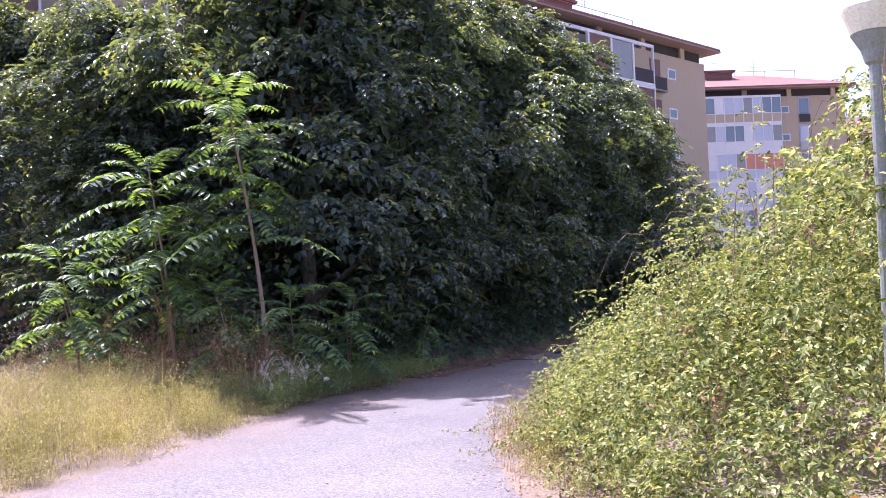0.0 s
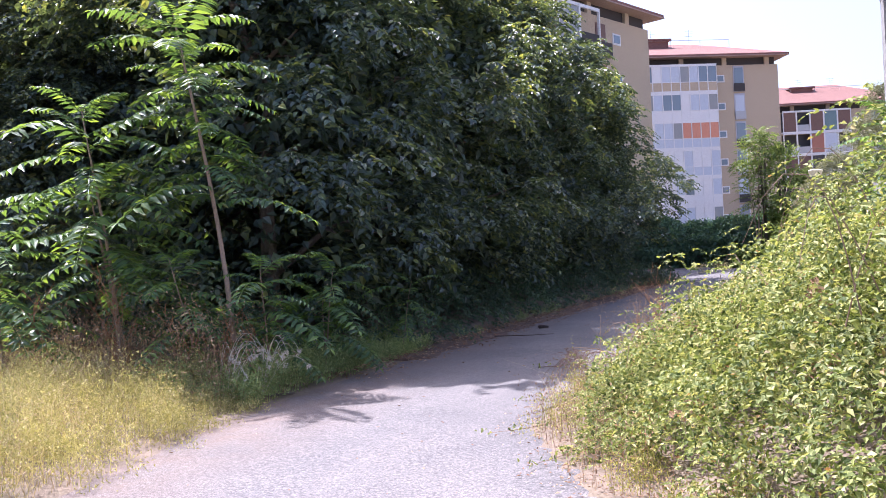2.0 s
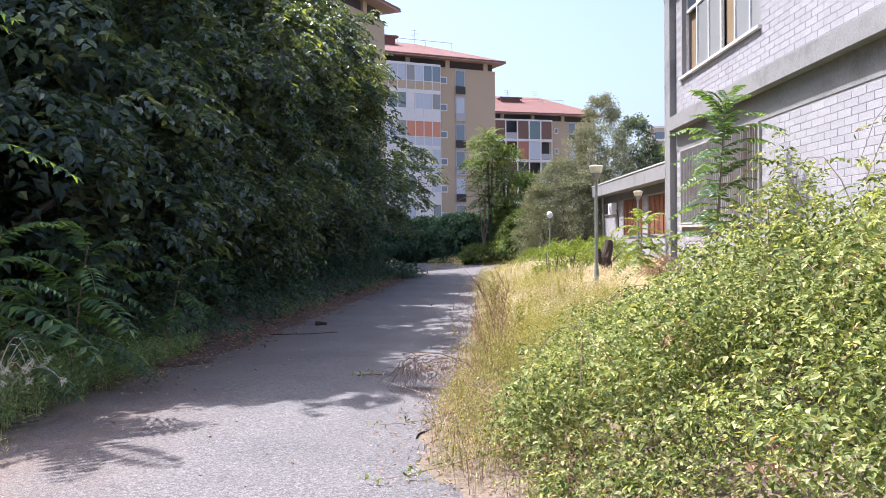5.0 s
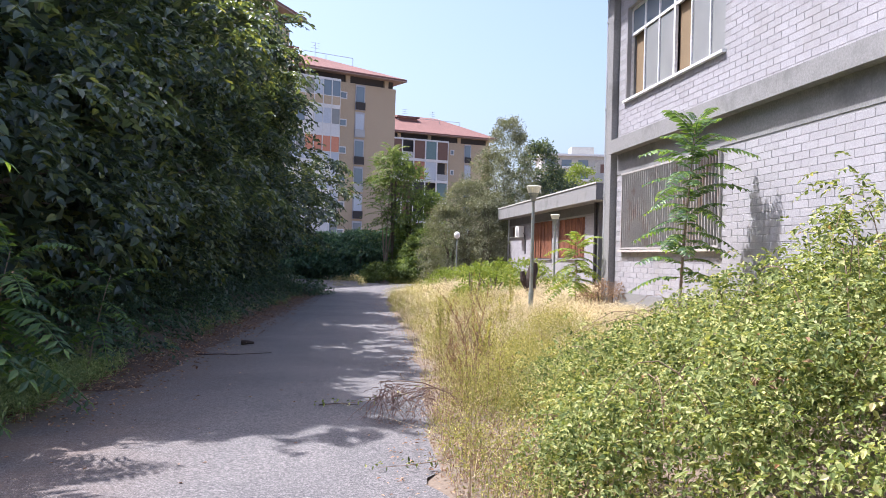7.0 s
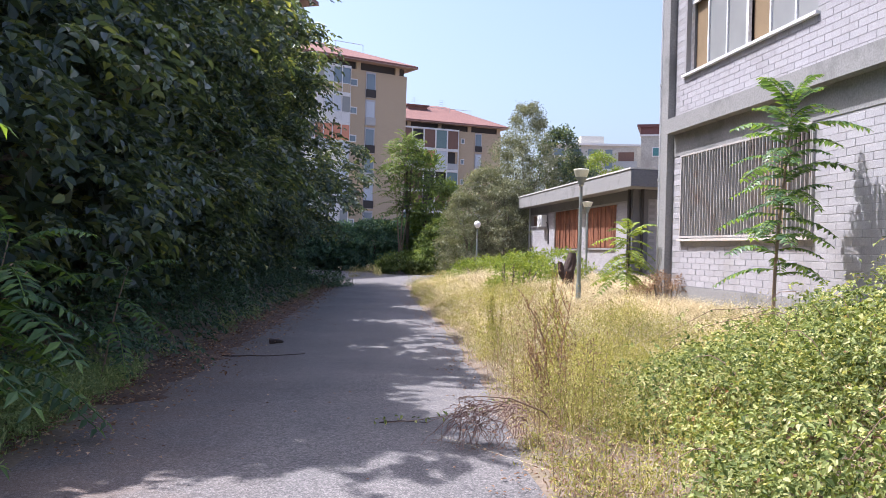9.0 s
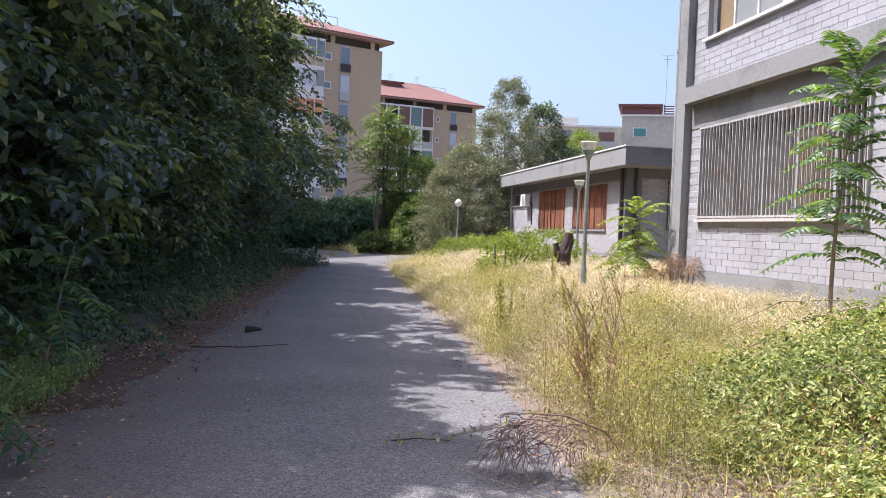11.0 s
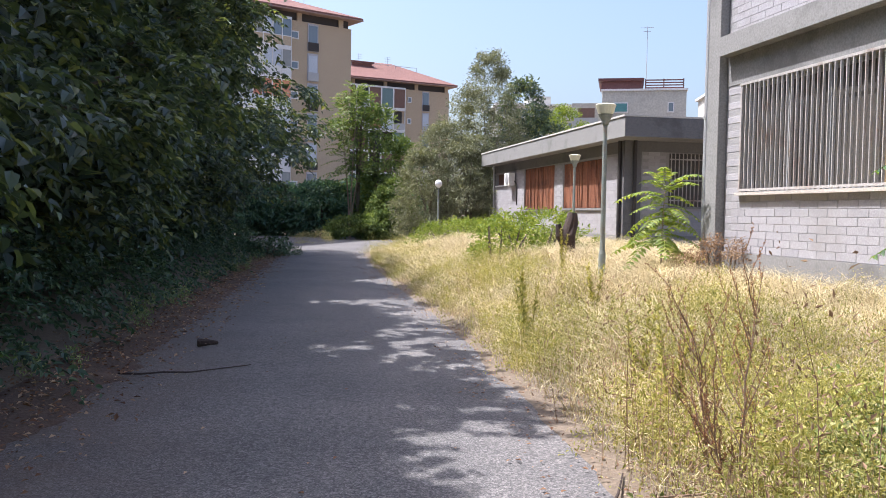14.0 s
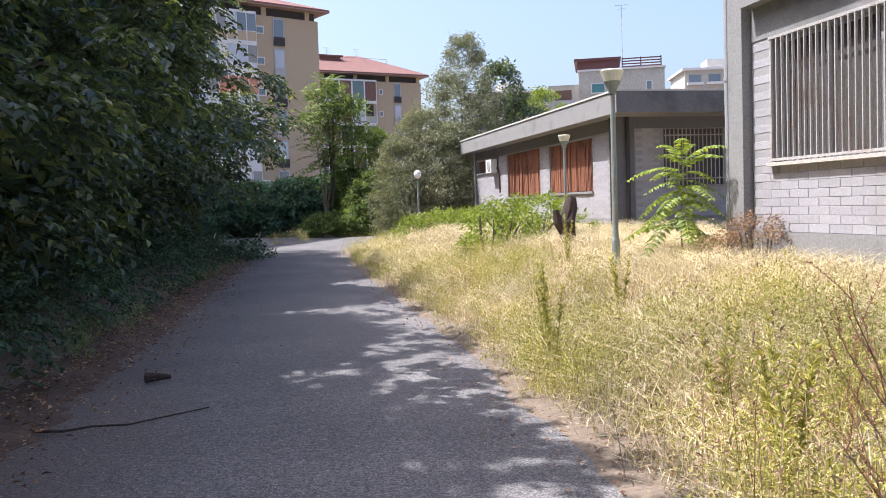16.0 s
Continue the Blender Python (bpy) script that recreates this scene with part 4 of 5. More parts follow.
def row_tree_mesh(seed, h, radius, masses=54, fans=10, twigs=5, leaves=8, size=0.15, shape=ovate_arrays):
    """Separate leafy masses round the crown, each a drooping dome of twig fans, with deep gaps to a dark inner mass."""
    B, D = crown_shape(h, radius * 0.84, masses, low=0.1, peak=0.34, power=0.95, lump=0.75, seed=seed)
    m = len(B)
    a = rng.uniform(-1.5, 1.5, (m, fans))
    e = rng.uniform(-0.25, 1.3, (m, fans))
    flat = unit(D * [1, 1, 0])
    side = np.cross(flat, [0, 0, 1.0])
    out = (flat[:, None] * np.cos(a)[..., None] + side[:, None] * np.sin(a)[..., None]) * np.cos(e)[..., None] + np.array([0, 0, 1.0]) * np.sin(e)[..., None]
    r = rng.uniform(0.75, 1.3, (m, 1, 1))
    C = B[:, None] + out * r * [0.95, 0.95, 0.6] - np.array([0, 0, 0.35])
    outer = twig_sprays(C.reshape(-1, 3), (out + flat[:, None] * 0.4).reshape(-1, 3), twigs, leaves, [0.2, 0.2, 0.07], 0.5, size, 0.64, 0.55, 0.2, shape)
    Ci, Oi = crown_shape(h * 0.93, radius * 0.54, 480, low=0.05, peak=0.36, power=0.95, lump=0.25, seed=seed + 50)
    inner = spray_crown(Ci, Oi, 22, 0.27, 0.7, 0.5, 0.6)
    return leaf_mesh("crown", outer, inner), limbs(h, radius, 0.2, 9, seed).mesh("trunk")


tree_kinds = [row_tree_mesh(sd, h, r) for sd, h, r in ((1, 11.5, 3.9), (2, 12.2, 4.1), (3, 11.0, 3.8))]
tree_kinds += [row_tree_mesh(9, 11.8, 3.6, 42, 8, 8, 6, 0.17, leaf_arrays)]
# trees from x -11.8 to -10.5 are fillers added to block sun on the lane
ROW = [(-10.3, 17.0, 0.97, 0), (-10.0, 21.0, 0.98, 1), (-9.7, 25.2, 1.0, 2), (-9.3, 30.0, 1.0, 0), (-8.9, 34.8, 1.0, 1), (-8.5, 39.6, 0.98, 2),
       (-8.2, 44.2, 0.9, 0), (-14.2, 20.0, 1.05, 1), (-14.5, 27.0, 1.1, 3), (-14.0, 34.0, 1.1, 3), (-15.4, 15.9, 0.76, 1), (-20.0, 17.5, 0.84, 3), (-11.8, 19.1, 0.95, 0), (-11.5, 23.2, 0.95, 3), (-11.2, 27.7, 0.95, 3), (-10.9, 32.5, 0.95, 3), (-10.5, 37.3, 0.93, 3), (-13.6, 15.4, 0.66, 2)]
for k, (x, y, sc, kind) in enumerate(ROW):
    crown, trunk = tree_kinds[kind]
    tree = thing("tree", "tall dense broadleaf tree with dark foliage down to the ground", "tree", "row of trees beside the lane",
                 at=pose(x, y, float(ground_z(x, y)) - 0.05, 0, 0, 97 * k) @ Matrix.Diagonal((sc, sc, sc, 1)))
    part("trunk", trunk, BARK, tree)
    # two left-hand trees take lighter LEAF_MID, sunlit brightness put into the leaf colour
    part("crown", crown, LEAF_OLIVE if x == -20.0 else LEAF_MID if x in (-15.4, -13.6) else LEAF_TREE, tree)

# shaded undergrowth at the foot of the row
n = 680
uy = rng.uniform(12.5, 46, n)
ux = edge(LEFT, uy) - rng.uniform(0.4, 3.0, n) - 0.9 * smooth01((17 - uy) / 3)
uc = np.stack([ux, uy, ground_z(ux, uy) + rng.uniform(0.1, 1.1, n) * np.clip((edge(LEFT, uy) - ux) / 1.6, 0.15, 1)], 1)
uo = np.stack([np.ones(n), rng.normal(0, 0.5, n), np.full(n, 0.2)], 1)
solid("undergrowth", leaf_mesh("undergrowth", twig_sprays(uc, uo, 4, 8, [0.22, 0.22, 0.14], 0.34, 0.085, 0.6, 0.5, 0.3)), LEAF_IVY, "dark shaded undergrowth below the trees", "undergrowth", kind="stuff")


def frond_set(base, direction, length, pairs, leaflet, sag=0.35, lift=0.25, broad=0.34):
    """One pinnate leaf: its rib's points and its leaflets."""
    d = unit(np.asarray(direction, float))
    t = np.linspace(0, 1, pairs + 1)[1:]
    rib = np.asarray(base) + d * length * t[:, None] + np.array([0, 0, 1.0]) * (lift * t - (lift + sag) * t**2)[:, None] * length
    tang = unit(np.gradient(rib, axis=0))
    side = unit(np.cross(tang, [0, 0, 1.0]))
    up = np.cross(side, tang)
    P, A, N, L = [], [], [], []
    taper = np.clip(1.25 - np.abs(t - 0.45) * 1.1, 0.4, 1)
    for s in (-1, 1):
        P.append(rib), A.append(side * s + tang * 0.35 - up * 0.25 + rng.normal(0, 0.09, rib.shape)), N.append(up + side * s * 0.15 + rng.normal(0, 0.15, rib.shape)), L.append(leaflet * taper)
    P.append(rib[-1:]), A.append(tang[-1:]), N.append(up[-1:]), L.append(np.array([leaflet * 0.6]))
    return rib, leaf_arrays(np.concatenate(P), np.concatenate(A), np.concatenate(N), np.concatenate(L), np.concatenate(L) * broad, 0.15)


def ailanthus(x, y, height, label, stems, fronds, frond_len, seed, lean=(0, 0), group="", leaf=LEAF_AIL, crown_from=0.35, z=None, pairs=13, broad=0.34, tilt=(-0.25, 0.25)):
    """A young tree of heaven: slender stem, whorls of long pinnate leaves."""
    z = float(ground_z(x, y)) - 0.03 if z is None else z
    tree = thing("young_tree", label, "tree", group, at=pose(x, y, z))
    r = random.Random(seed)
    sets, ribs = [], Geo()
    for k in range(stems):
        hh = height * (1 if k == 0 else r.uniform(0.45, 0.8))
        lx, ly = (lean if k == 0 else (r.uniform(-0.4, 0.4) * height * 0.5, r.uniform(-0.4, 0.4) * height * 0.5))
        pts = [(lx * t**1.5, ly * t**1.5 + 0.04 * math.sin(5 * t), hh * t) for t in np.linspace(0, 1, 8)]
        rad = 0.0105 * height ** 0.8
        part("stem", Geo().tube(pts, [rad * (1.1 - 0.8 * t) for t in np.linspace(0, 1, 8)], 8), BARK_PINK, tree)
        count = fronds if k == 0 else fronds // 2
        for j in range(count):
            t = crown_from + (1 - crown_from) * ((j + 0.5) / count) ** 0.8
            a = 2.39996 * j + r.uniform(-0.3, 0.3)
            base = (lx * t**1.5, ly * t**1.5 + 0.04 * math.sin(5 * t), hh * t)
            rise = r.uniform(*tilt) + 0.9 * max(0, (t - 0.75) / 0.25)
            fl = frond_len * r.uniform(0.6, 1.15) * (0.75 if t > 0.93 else 1)
            rib, arr = frond_set(base, (math.cos(a), math.sin(a), rise), fl, pairs, fl * 0.2, 0.3, 0.22, broad)
            sets.append(arr)
            ribs.tube([base] + [tuple(p) for p in rib[::3]], [0.008] + [0.006] * len(rib[::3]), 4)
    part("leaf_stalk", ribs, leaf, tree)
    part("crown", leaf_mesh("crown", *sets), leaf, tree)
    return tree


ailanthus(-8.1, 12.3, 5.6, "young tree of heaven with pinnate leaves before the dark trees", 1, 34, 1.5, 5, lean=(-0.85, 0.1), crown_from=0.46)
ailanthus(-9.9, 12.0, 4.1, "smaller tree of heaven among the tall weeds", 2, 30, 1.5, 6, lean=(-0.3, -0.2), crown_from=0.3)
ailanthus(-11.0, 10.9, 2.5, "low spreading tree of heaven among the tall weeds", 2, 20, 1.3, 16, lean=(-0.2, -0.2), crown_from=0.3)
ailanthus(-7.5, 13.9, 1.7, "low tree of heaven shoot in the shade", 2, 16, 1.05, 7, lean=(0.3, -0.1), crown_from=0.35)
ailanthus(-8.5, 11.9, 1.9, "low tree of heaven shoot in the shade", 2, 16, 1.1, 27, lean=(-0.2, -0.2), crown_from=0.3)
ailanthus(-7.7, 12.5, 1.8, "low tree of heaven shoot in the shade", 2, 16, 1.1, 28, lean=(0.1, -0.2), crown_from=0.35)
ailanthus(-7.1, 16.2, 1.4, "low tree of heaven shoot in the shade", 1, 10, 0.85, 8, lean=(0.3, -0.1), crown_from=0.35)
ailanthus(1.25, 17.3, 3.3, "young tree of heaven in front of the barred window", 1, 54, 0.86, 9, lean=(0.1, -0.15), crown_from=0.24, broad=0.44, tilt=(0.0, 0.75))
ailanthus(1.7, 24.35, 1.65, "bright green tree of heaven sapling by the corner", 1, 30, 0.85, 10, crown_from=0.25, leaf=LEAF_BRIGHT, broad=0.44)
ailanthus(-0.3, 62.5, 9.0, "tall slender tree of heaven before the apartment block", 3, 60, 1.7, 11, lean=(0.4, 0.2), crown_from=0.62, pairs=9, leaf=LEAF_MID)


def bush(name, label, category, parts_, leaf, size, n, spread, droop=0.4, kind="", group="", leaf_w=0.5, bark=True, up=0.6):
    """A shrub or tree of several lumps: (x, y, base, height, radius, clumps)."""
    x0, y0 = parts_[0][0], parts_[0][1]
    b = thing(name, label, category, group, kind, at=pose(x0, y0, 0))
    sets = []
    for k, (x, y, base, h, r, clumps) in enumerate(parts_):
        C, O = crown_shape(h, r, clumps, low=0.0, peak=0.35, lump=0.5, seed=int(abs(x * 7 + y * 13)) + k)
        sets.append(spray_crown(C + [x - x0, y - y0, base], O, n, size, spread, droop, leaf_w, up))
        wood = Geo()
        for j in range(4):
            a = j * 1.6 + k
            wood.tube([(x - x0, y - y0, base - 0.3 if base < 1 else 0.3), (x - x0 + 0.2 * math.cos(a), y - y0 + 0.2 * math.sin(a), base + h * 0.4), (x - x0 + r * 0.6 * math.cos(a), y - y0 + r * 0.6 * math.sin(a), base + h * 0.75)], [0.03 * r + 0.02, 0.02 * r + 0.012, 0.01], 6)
        if bark:
            part("branch", wood, BARK, b)
    part("foliage", leaf_mesh("foliage", *sets), leaf, b)
    return b


bush("olive_tree", "grey-green olive-like tree beside the annex", "tree", [(4.1, 55.5, 0.3, 5.9, 2.4, 230), (6.8, 57.0, 0.4, 10.0, 1.9, 330), (3.0, 54.4, 0.2, 4.4, 1.4, 110), (5.2, 54.6, 0.3, 5.2, 1.9, 140), (5.6, 56.2, 0.3, 8.0, 1.9, 160)], LEAF_OLIVE, 0.17, 66, 0.55, leaf_w=0.3)
bush("tree", "dark green tree behind the annex roof", "tree", [(9.3, 58.5, 0.3, 9.0, 1.8, 210), (10.6, 59.5, 0.3, 7.4, 1.9, 150)], LEAF_TREE, 0.2, 36, 0.5)
bush("tree", "yellow-green tree behind the annex roof", "tree", [(13.0, 62.0, 0.3, 8.0, 2.2, 190)], LEAF_BRIGHT, 0.2, 36, 0.5)
bush("tree", "green tree at the foot of the apartment block", "tree", [(2.7, 63.4, 1.2, 4.6, 1.5, 70), (1.3, 63.0, 3.8, 4.0, 1.25, 46), (0.2, 62.8, 5.4, 3.3, 1.2, 34), (2.0, 63.2, 0.4, 3.4, 1.2, 40)], LEAF_MID, 0.38, 30, 0.75, droop=0.6, leaf_w=0.26)
bush("ivy_hedge", "ivy-covered bank closing the end of the lane", "hedge", [(x, 66 + 0.8 * math.sin(x), 0.0, 3.3 + 0.25 * math.sin(x * 1.7), 2.3, 260) for x in (-9.5, -7.0, -4.4, -1.8, 0.6, 2.6)], LEAF_HEDGE, 0.28, 32, 0.6)
bush("creeper_bank", "bright creeper heaped beside the lane's end", "hedge", [(2.1, 60.6, 0.0, 3.4, 1.3, 100), (1.2, 60.0, 0.0, 1.5, 1.3, 70), (-0.6, 59.6, 0.0, 1.2, 1.0, 50)], LEAF_MID, 0.2, 46, 0.45, bark=False)
bush("shrub", "low yellow-green shrub in the dry grass", "shrub", [(2.3, 43.0, 0.35, 0.95, 1.3, 90), (3.8, 44.0, 0.4, 0.95, 1.2, 80), (1.2, 42.0, 0.35, 0.8, 0.9, 50)], LEAF_BRIGHT, 0.1, 36, 0.35)
bush("shrub", "bright green shrub before the annex", "shrub", [(1.1, 31.5, 0.35, 1.2, 0.8, 60), (2.5, 33.0, 0.4, 1.25, 1.1, 80), (0.3, 30.2, 0.35, 1.25, 0.35, 22)], LEAF_BRIGHT, 0.1, 36, 0.3)
bush("dry_bush", "brown dried bush at the building corner", "shrub", [(2.0, 22.9, 0.45, 0.8, 0.42, 50), (1.75, 23.2, 0.45, 0.6, 0.3, 24)], DRY_LEAF, 0.05, 50, 0.2, leaf_w=0.3)

# ---- the bramble mound ----


def bramble_top(x, y):
    """The mound's height over the ground."""
    across = np.interp(x, [-3.4, -2.6, -2, -1, 0, 1, 2.2], [0.25, 0.66, 0.98, 1.36, 1.82, 2.3, 2.55])
    along = np.interp(y, [2, 3.5, 5, 7, 9, 10.5, 12, 13.5, 15, 16], [0, 0.88, 1.1, 1.04, 0.97, 0.79, 0.57, 0.43, 0.28, 0])
    d = x - edge(RIGHT, y) - 0.5 * smooth01((y - 9.5) / 3)
    return across * along * smooth01((d - 0.12) / 1.0)


def make_bramble():
    n = 5600
    y = rng.uniform(1.8, 16.5, n)
    x = edge(RIGHT, y) - 0.1 + rng.uniform(0, 1, n) ** 0.9 * 6.5
    top = bramble_top(x, y) * np.array([1 + 0.42 * noise.noise((a * 0.8, b * 0.8, 1)) + 0.48 * noise.noise((a * 1.9, b * 1.9, 5)) for a, b in zip(x, y)])
    gap = np.array([noise.noise((a * 1.5, b * 1.5, 11)) + 0.4 * noise.noise((a * 4, b * 4, 15)) for a, b in zip(x, y)])
    keep = (top > 0.12) & (x < 2.2) & (gap > -0.2)
    x, y, top = x[keep], y[keep], top[keep]
    z = ground_z(x, y) + top * rng.uniform(0.2, 1.06, len(x)) ** 0.5
    C = np.stack([x, y, z], 1)
    O = np.stack([-0.6 + rng.normal(0, 0.6, len(x)), -0.5 + rng.normal(0, 0.6, len(x)), np.full(len(x), 0.5)], 1)
    big = rng.uniform(0, 1, len(x)) < np.clip(0.25 + 0.6 * smooth01((x + 2.2) / 2.5), 0, 1)
    a = twig_sprays(C[big], O[big], 6, 9, [0.1, 0.1, 0.08], 0.2, 0.043, 0.62, 0.5, 0.42)
    c = twig_sprays(C[~big], O[~big], 7, 9, [0.13, 0.13, 0.09], 0.19, 0.034, 0.56, 0.4, 0.45)
    # lower, sparser foliage inside, so that no ground shows
    k = rng.integers(0, len(x), 3600)
    Ci = np.stack([x[k], y[k], ground_z(x[k], y[k]) + top[k] * rng.uniform(0.05, 0.84, 3600)], 1)
    b = spray_crown(Ci, O[k], 22, 0.055, 0.28, 0.4, 0.5)
    return leaf_mesh("foliage", a, c, b)


bramble = thing("bramble_thicket", "tall sunlit bramble thicket spilling over the lane's edge", "thicket", kind="stuff")
part("foliage", make_bramble(), LEAF_BRAMBLE, bramble)
g = Geo()
cane = random.Random(3)
for k in range(70):
    y = cane.uniform(4, 14)
    x = min(float(edge(RIGHT, y)) + cane.uniform(1.0, 4.5), 1.9)
    zt = float(ground_z(x, y)) + float(bramble_top(x, y))
    a = cane.uniform(0, 6.28)
    ln = cane.uniform(0.4, 0.9)
    pts = [(x + math.cos(a) * ln * t, y + math.sin(a) * ln * t, zt * 0.75 + 0.45 * zt * math.sin(2.4 * t) - 0.25 * t * t) for t in np.linspace(0, 1, 7)]
    g.tube(pts, [0.005 - 0.003 * t for t in np.linspace(0, 1, 7)], 5)
tagged(part("cane_tangle", g, DEAD_TWIG, bramble, "arching brown canes"), kind="stuff")
y = rng.uniform(3, 14, 70)
x = np.minimum(edge(RIGHT, y) + rng.uniform(0.2, 5.0, 70), 2.0)
dead = np.stack([x, y, ground_z(x, y) + bramble_top(x, y) * rng.uniform(0.5, 0.95, 70)], 1)
tagged(part("dead_leaf_cluster", leaf_mesh("dead_leaf_cluster", twig_sprays(dead, rng.normal(0, 1, dead.shape), 6, 9, [0.08, 0.08, 0.06], 0.16, 0.045, 0.5, 0.6, 0.6)), DRY_LEAF, bramble, "withered brown leaf clusters"), kind="stuff")

# ---- grass and weeds ----


def scatter(n, x0, x1, y0, y1, keep):
    x, y = rng.uniform(x0, x1, n), rng.uniform(y0, y1, n)
    k = keep(x, y)
    return x[k], y[k]


def on_ground(x, y, dz=-0.02):
    return np.stack([x, y, ground_z(x, y) + dz], 1)


def patchy(x, y, scale, seed):
    return np.array([noise.noise((a * scale, b * scale, seed)) for a, b in zip(x, y)])


# golden meadow between lane and buildings
x, y = scatter(115000, -3, 6.2, 14, 46, lambda x, y: (x > edge(RIGHT, y) + 0.15) & ((x < 2.25) | (y > 24.2)) & (rng.uniform(0, 1, len(x)) < np.clip(16 / (y - 7), 0.2, 1)))
h = 0.3 * rng.uniform(0.5, 1.3, len(x)) * (1 + 0.6 * patchy(x, y, 0.5, 2)) * np.clip((x - edge(RIGHT, y)) / 0.5, 0.35, 1)
solid("dry_meadow", quick_mesh("dry_meadow", *blade_arrays(on_ground(x, y), h, 0.003 + 0.00042 * y, 1.3, 1.1)), GRASS_DRY, "golden dry grass in front of the buildings", "grass", kind="stuff")


def tussocks(count, each, spread, x0, x1, y0, y1, keep):
    """Plants gathered in tussocks: places and a height factor that falls off from each tussock's middle."""
    cx, cy = scatter(count, x0, x1, y0, y1, keep)
    s = np.repeat(rng.uniform(0.55, 1.25, len(cx)), each)
    d = rng.normal(0, 1, (len(cx) * each, 2))
    return np.repeat(cx, each) + d[:, 0] * spread * s, np.repeat(cy, each) + d[:, 1] * spread * s, s * np.clip(1.15 - 0.3 * np.hypot(d[:, 0], d[:, 1]), 0.35, 1.1)


def weeds(name, label, x, y, height, leaf, size, per=26, grow=1.0):
    """Upright bushy weeds: thin stalks set with small leaves."""
    r = rng.uniform(0.6, 1.2, len(x)) * height * np.clip(1 + 0.8 * patchy(x, y, 0.8, height * 9) + 0.5 * patchy(x, y, 2.2, height * 5), 0.35, 1.35) * grow
    P0 = on_ground(x, y)
    lean = rng.normal(0, 0.18, (len(x), 2))
    t = rng.uniform(0.12, 1, (len(x), per))
    hh = r[:, None] * t
    P = np.stack([P0[:, :1] + lean[:, :1] * hh + rng.normal(0, 0.16 * height, t.shape) * (1.25 - 0.8 * t), P0[:, 1:2] + lean[:, 1:] * hh + rng.normal(0, 0.16 * height, t.shape) * (1.25 - 0.8 * t), P0[:, 2:] + hh], -1).reshape(-1, 3)
    A = rng.normal(0, 1, P.shape) + [0, 0, 0.55]
    L = size * rng.uniform(0.6, 1.3, len(P))
    st = blade_arrays(P0, r * 0.98, 0.005, 0.35, 0.35)
    solid(name, leaf_mesh(name, leaf_arrays(P, A, rng.normal(0, 0.5, P.shape) + [0, 0, 1], L, L * 0.36, 0.2, True), st), leaf, label, "weeds", kind="stuff")


# green-yellow weeds along the right edge
x, y, grow = tussocks(1150, 10, 0.16, -3.6, 4.0, 11, 46, lambda x, y: (x > edge(RIGHT, y) + 0.15) & (x < edge(RIGHT, y) + 0.6 + 2.2 * np.clip(patchy(x, y, 0.35, 8) + 0.55, 0, 1)))
weeds("roadside_weeds", "yellow-green weeds crowding the lane's edge", x, y, 0.56, WEED_LEAF, 0.036, 26, grow)
x, y, grow = tussocks(330, 11, 0.14, -4, 3, 2.5, 15, lambda x, y: (x > edge(RIGHT, y) + 0.05) & (x < edge(RIGHT, y) + 0.9 + 0.5 * patchy(x, y, 0.7, 5)))
weeds("thicket_foot_weeds", "fine yellow-green weeds at the thicket's foot", x, y, 0.42, WEED_LEAF, 0.03, 28, grow)
x, y = scatter(2400, -4, 2, 4, 15, lambda x, y: (x > edge(RIGHT, y) - 0.05) & (x < edge(RIGHT, y) + 0.7))
weeds("dry_foot_weeds", "dry brown weeds at the thicket's foot", x, y, 0.42, DRY_LEAF, 0.03, 26)
x, y = scatter(1700, -3.4, 1.5, 10, 26, lambda x, y: (x > edge(RIGHT, y) + 0.1) & (x < edge(RIGHT, y) + 2.5) & (patchy(x, y, 0.9, 13) > 0.1))
weeds("dry_roadside_stalks", "brown dry stalks among the roadside weeds", x, y, 0.52, DRY_LEAF, 0.022, 26)
x, y = scatter(3500, -4.0, 2.5, 9, 30, lambda x, y: (x > edge(RIGHT, y) + 0.0) & (x < edge(RIGHT, y) + 2.6))
h = 0.42 * rng.uniform(0.5, 1.3, len(x)) * np.clip(0.8 + patchy(x, y, 0.6, 21), 0.3, 1.4)
solid("roadside_grass", quick_mesh("roadside_grass", *blade_arrays(on_ground(x, y), h, 0.006, 1.1, 1.1)), GRASS_DRY, "pale dry grass blades along the lane's edge", "grass", kind="stuff")
# scattered weeds in the meadow
x, y = scatter(5000, -2.5, 4.5, 12, 44, lambda x, y: (x > edge(RIGHT, y) + 0.8) & ((x < 2.1) | (y > 25)) & (patchy(x, y, 0.45, 4) > 0.3 - 0.35 * (y < 20)))
weeds("meadow_weeds", "half-dry weeds scattered through the meadow", x, y, 0.45, GRASS_MIX, 0.026, 28)
x, y = scatter(6000, -3.0, 2.2, 13, 32, lambda x, y: (x > edge(RIGHT, y) + 0.25) & (x < edge(RIGHT, y) + 2.4) & (patchy(x, y, 0.75, 17) > 0.02))
weeds("meadow_weeds", "yellow-green weeds in patches among the dry grass", x, y, 0.5, WEED_LEAF, 0.034, 26)
x, y, grow = tussocks(360, 11, 0.15, -3.0, 0.8, 13.5, 21, lambda x, y: (x > edge(RIGHT, y) + 0.3) & (patchy(x, y, 0.6, 61) > -0.25))
weeds("meadow_weeds", "bushy yellow-green weeds in clumps beside the lane", x, y, 0.5, WEED_LEAF, 0.03, 30, grow)
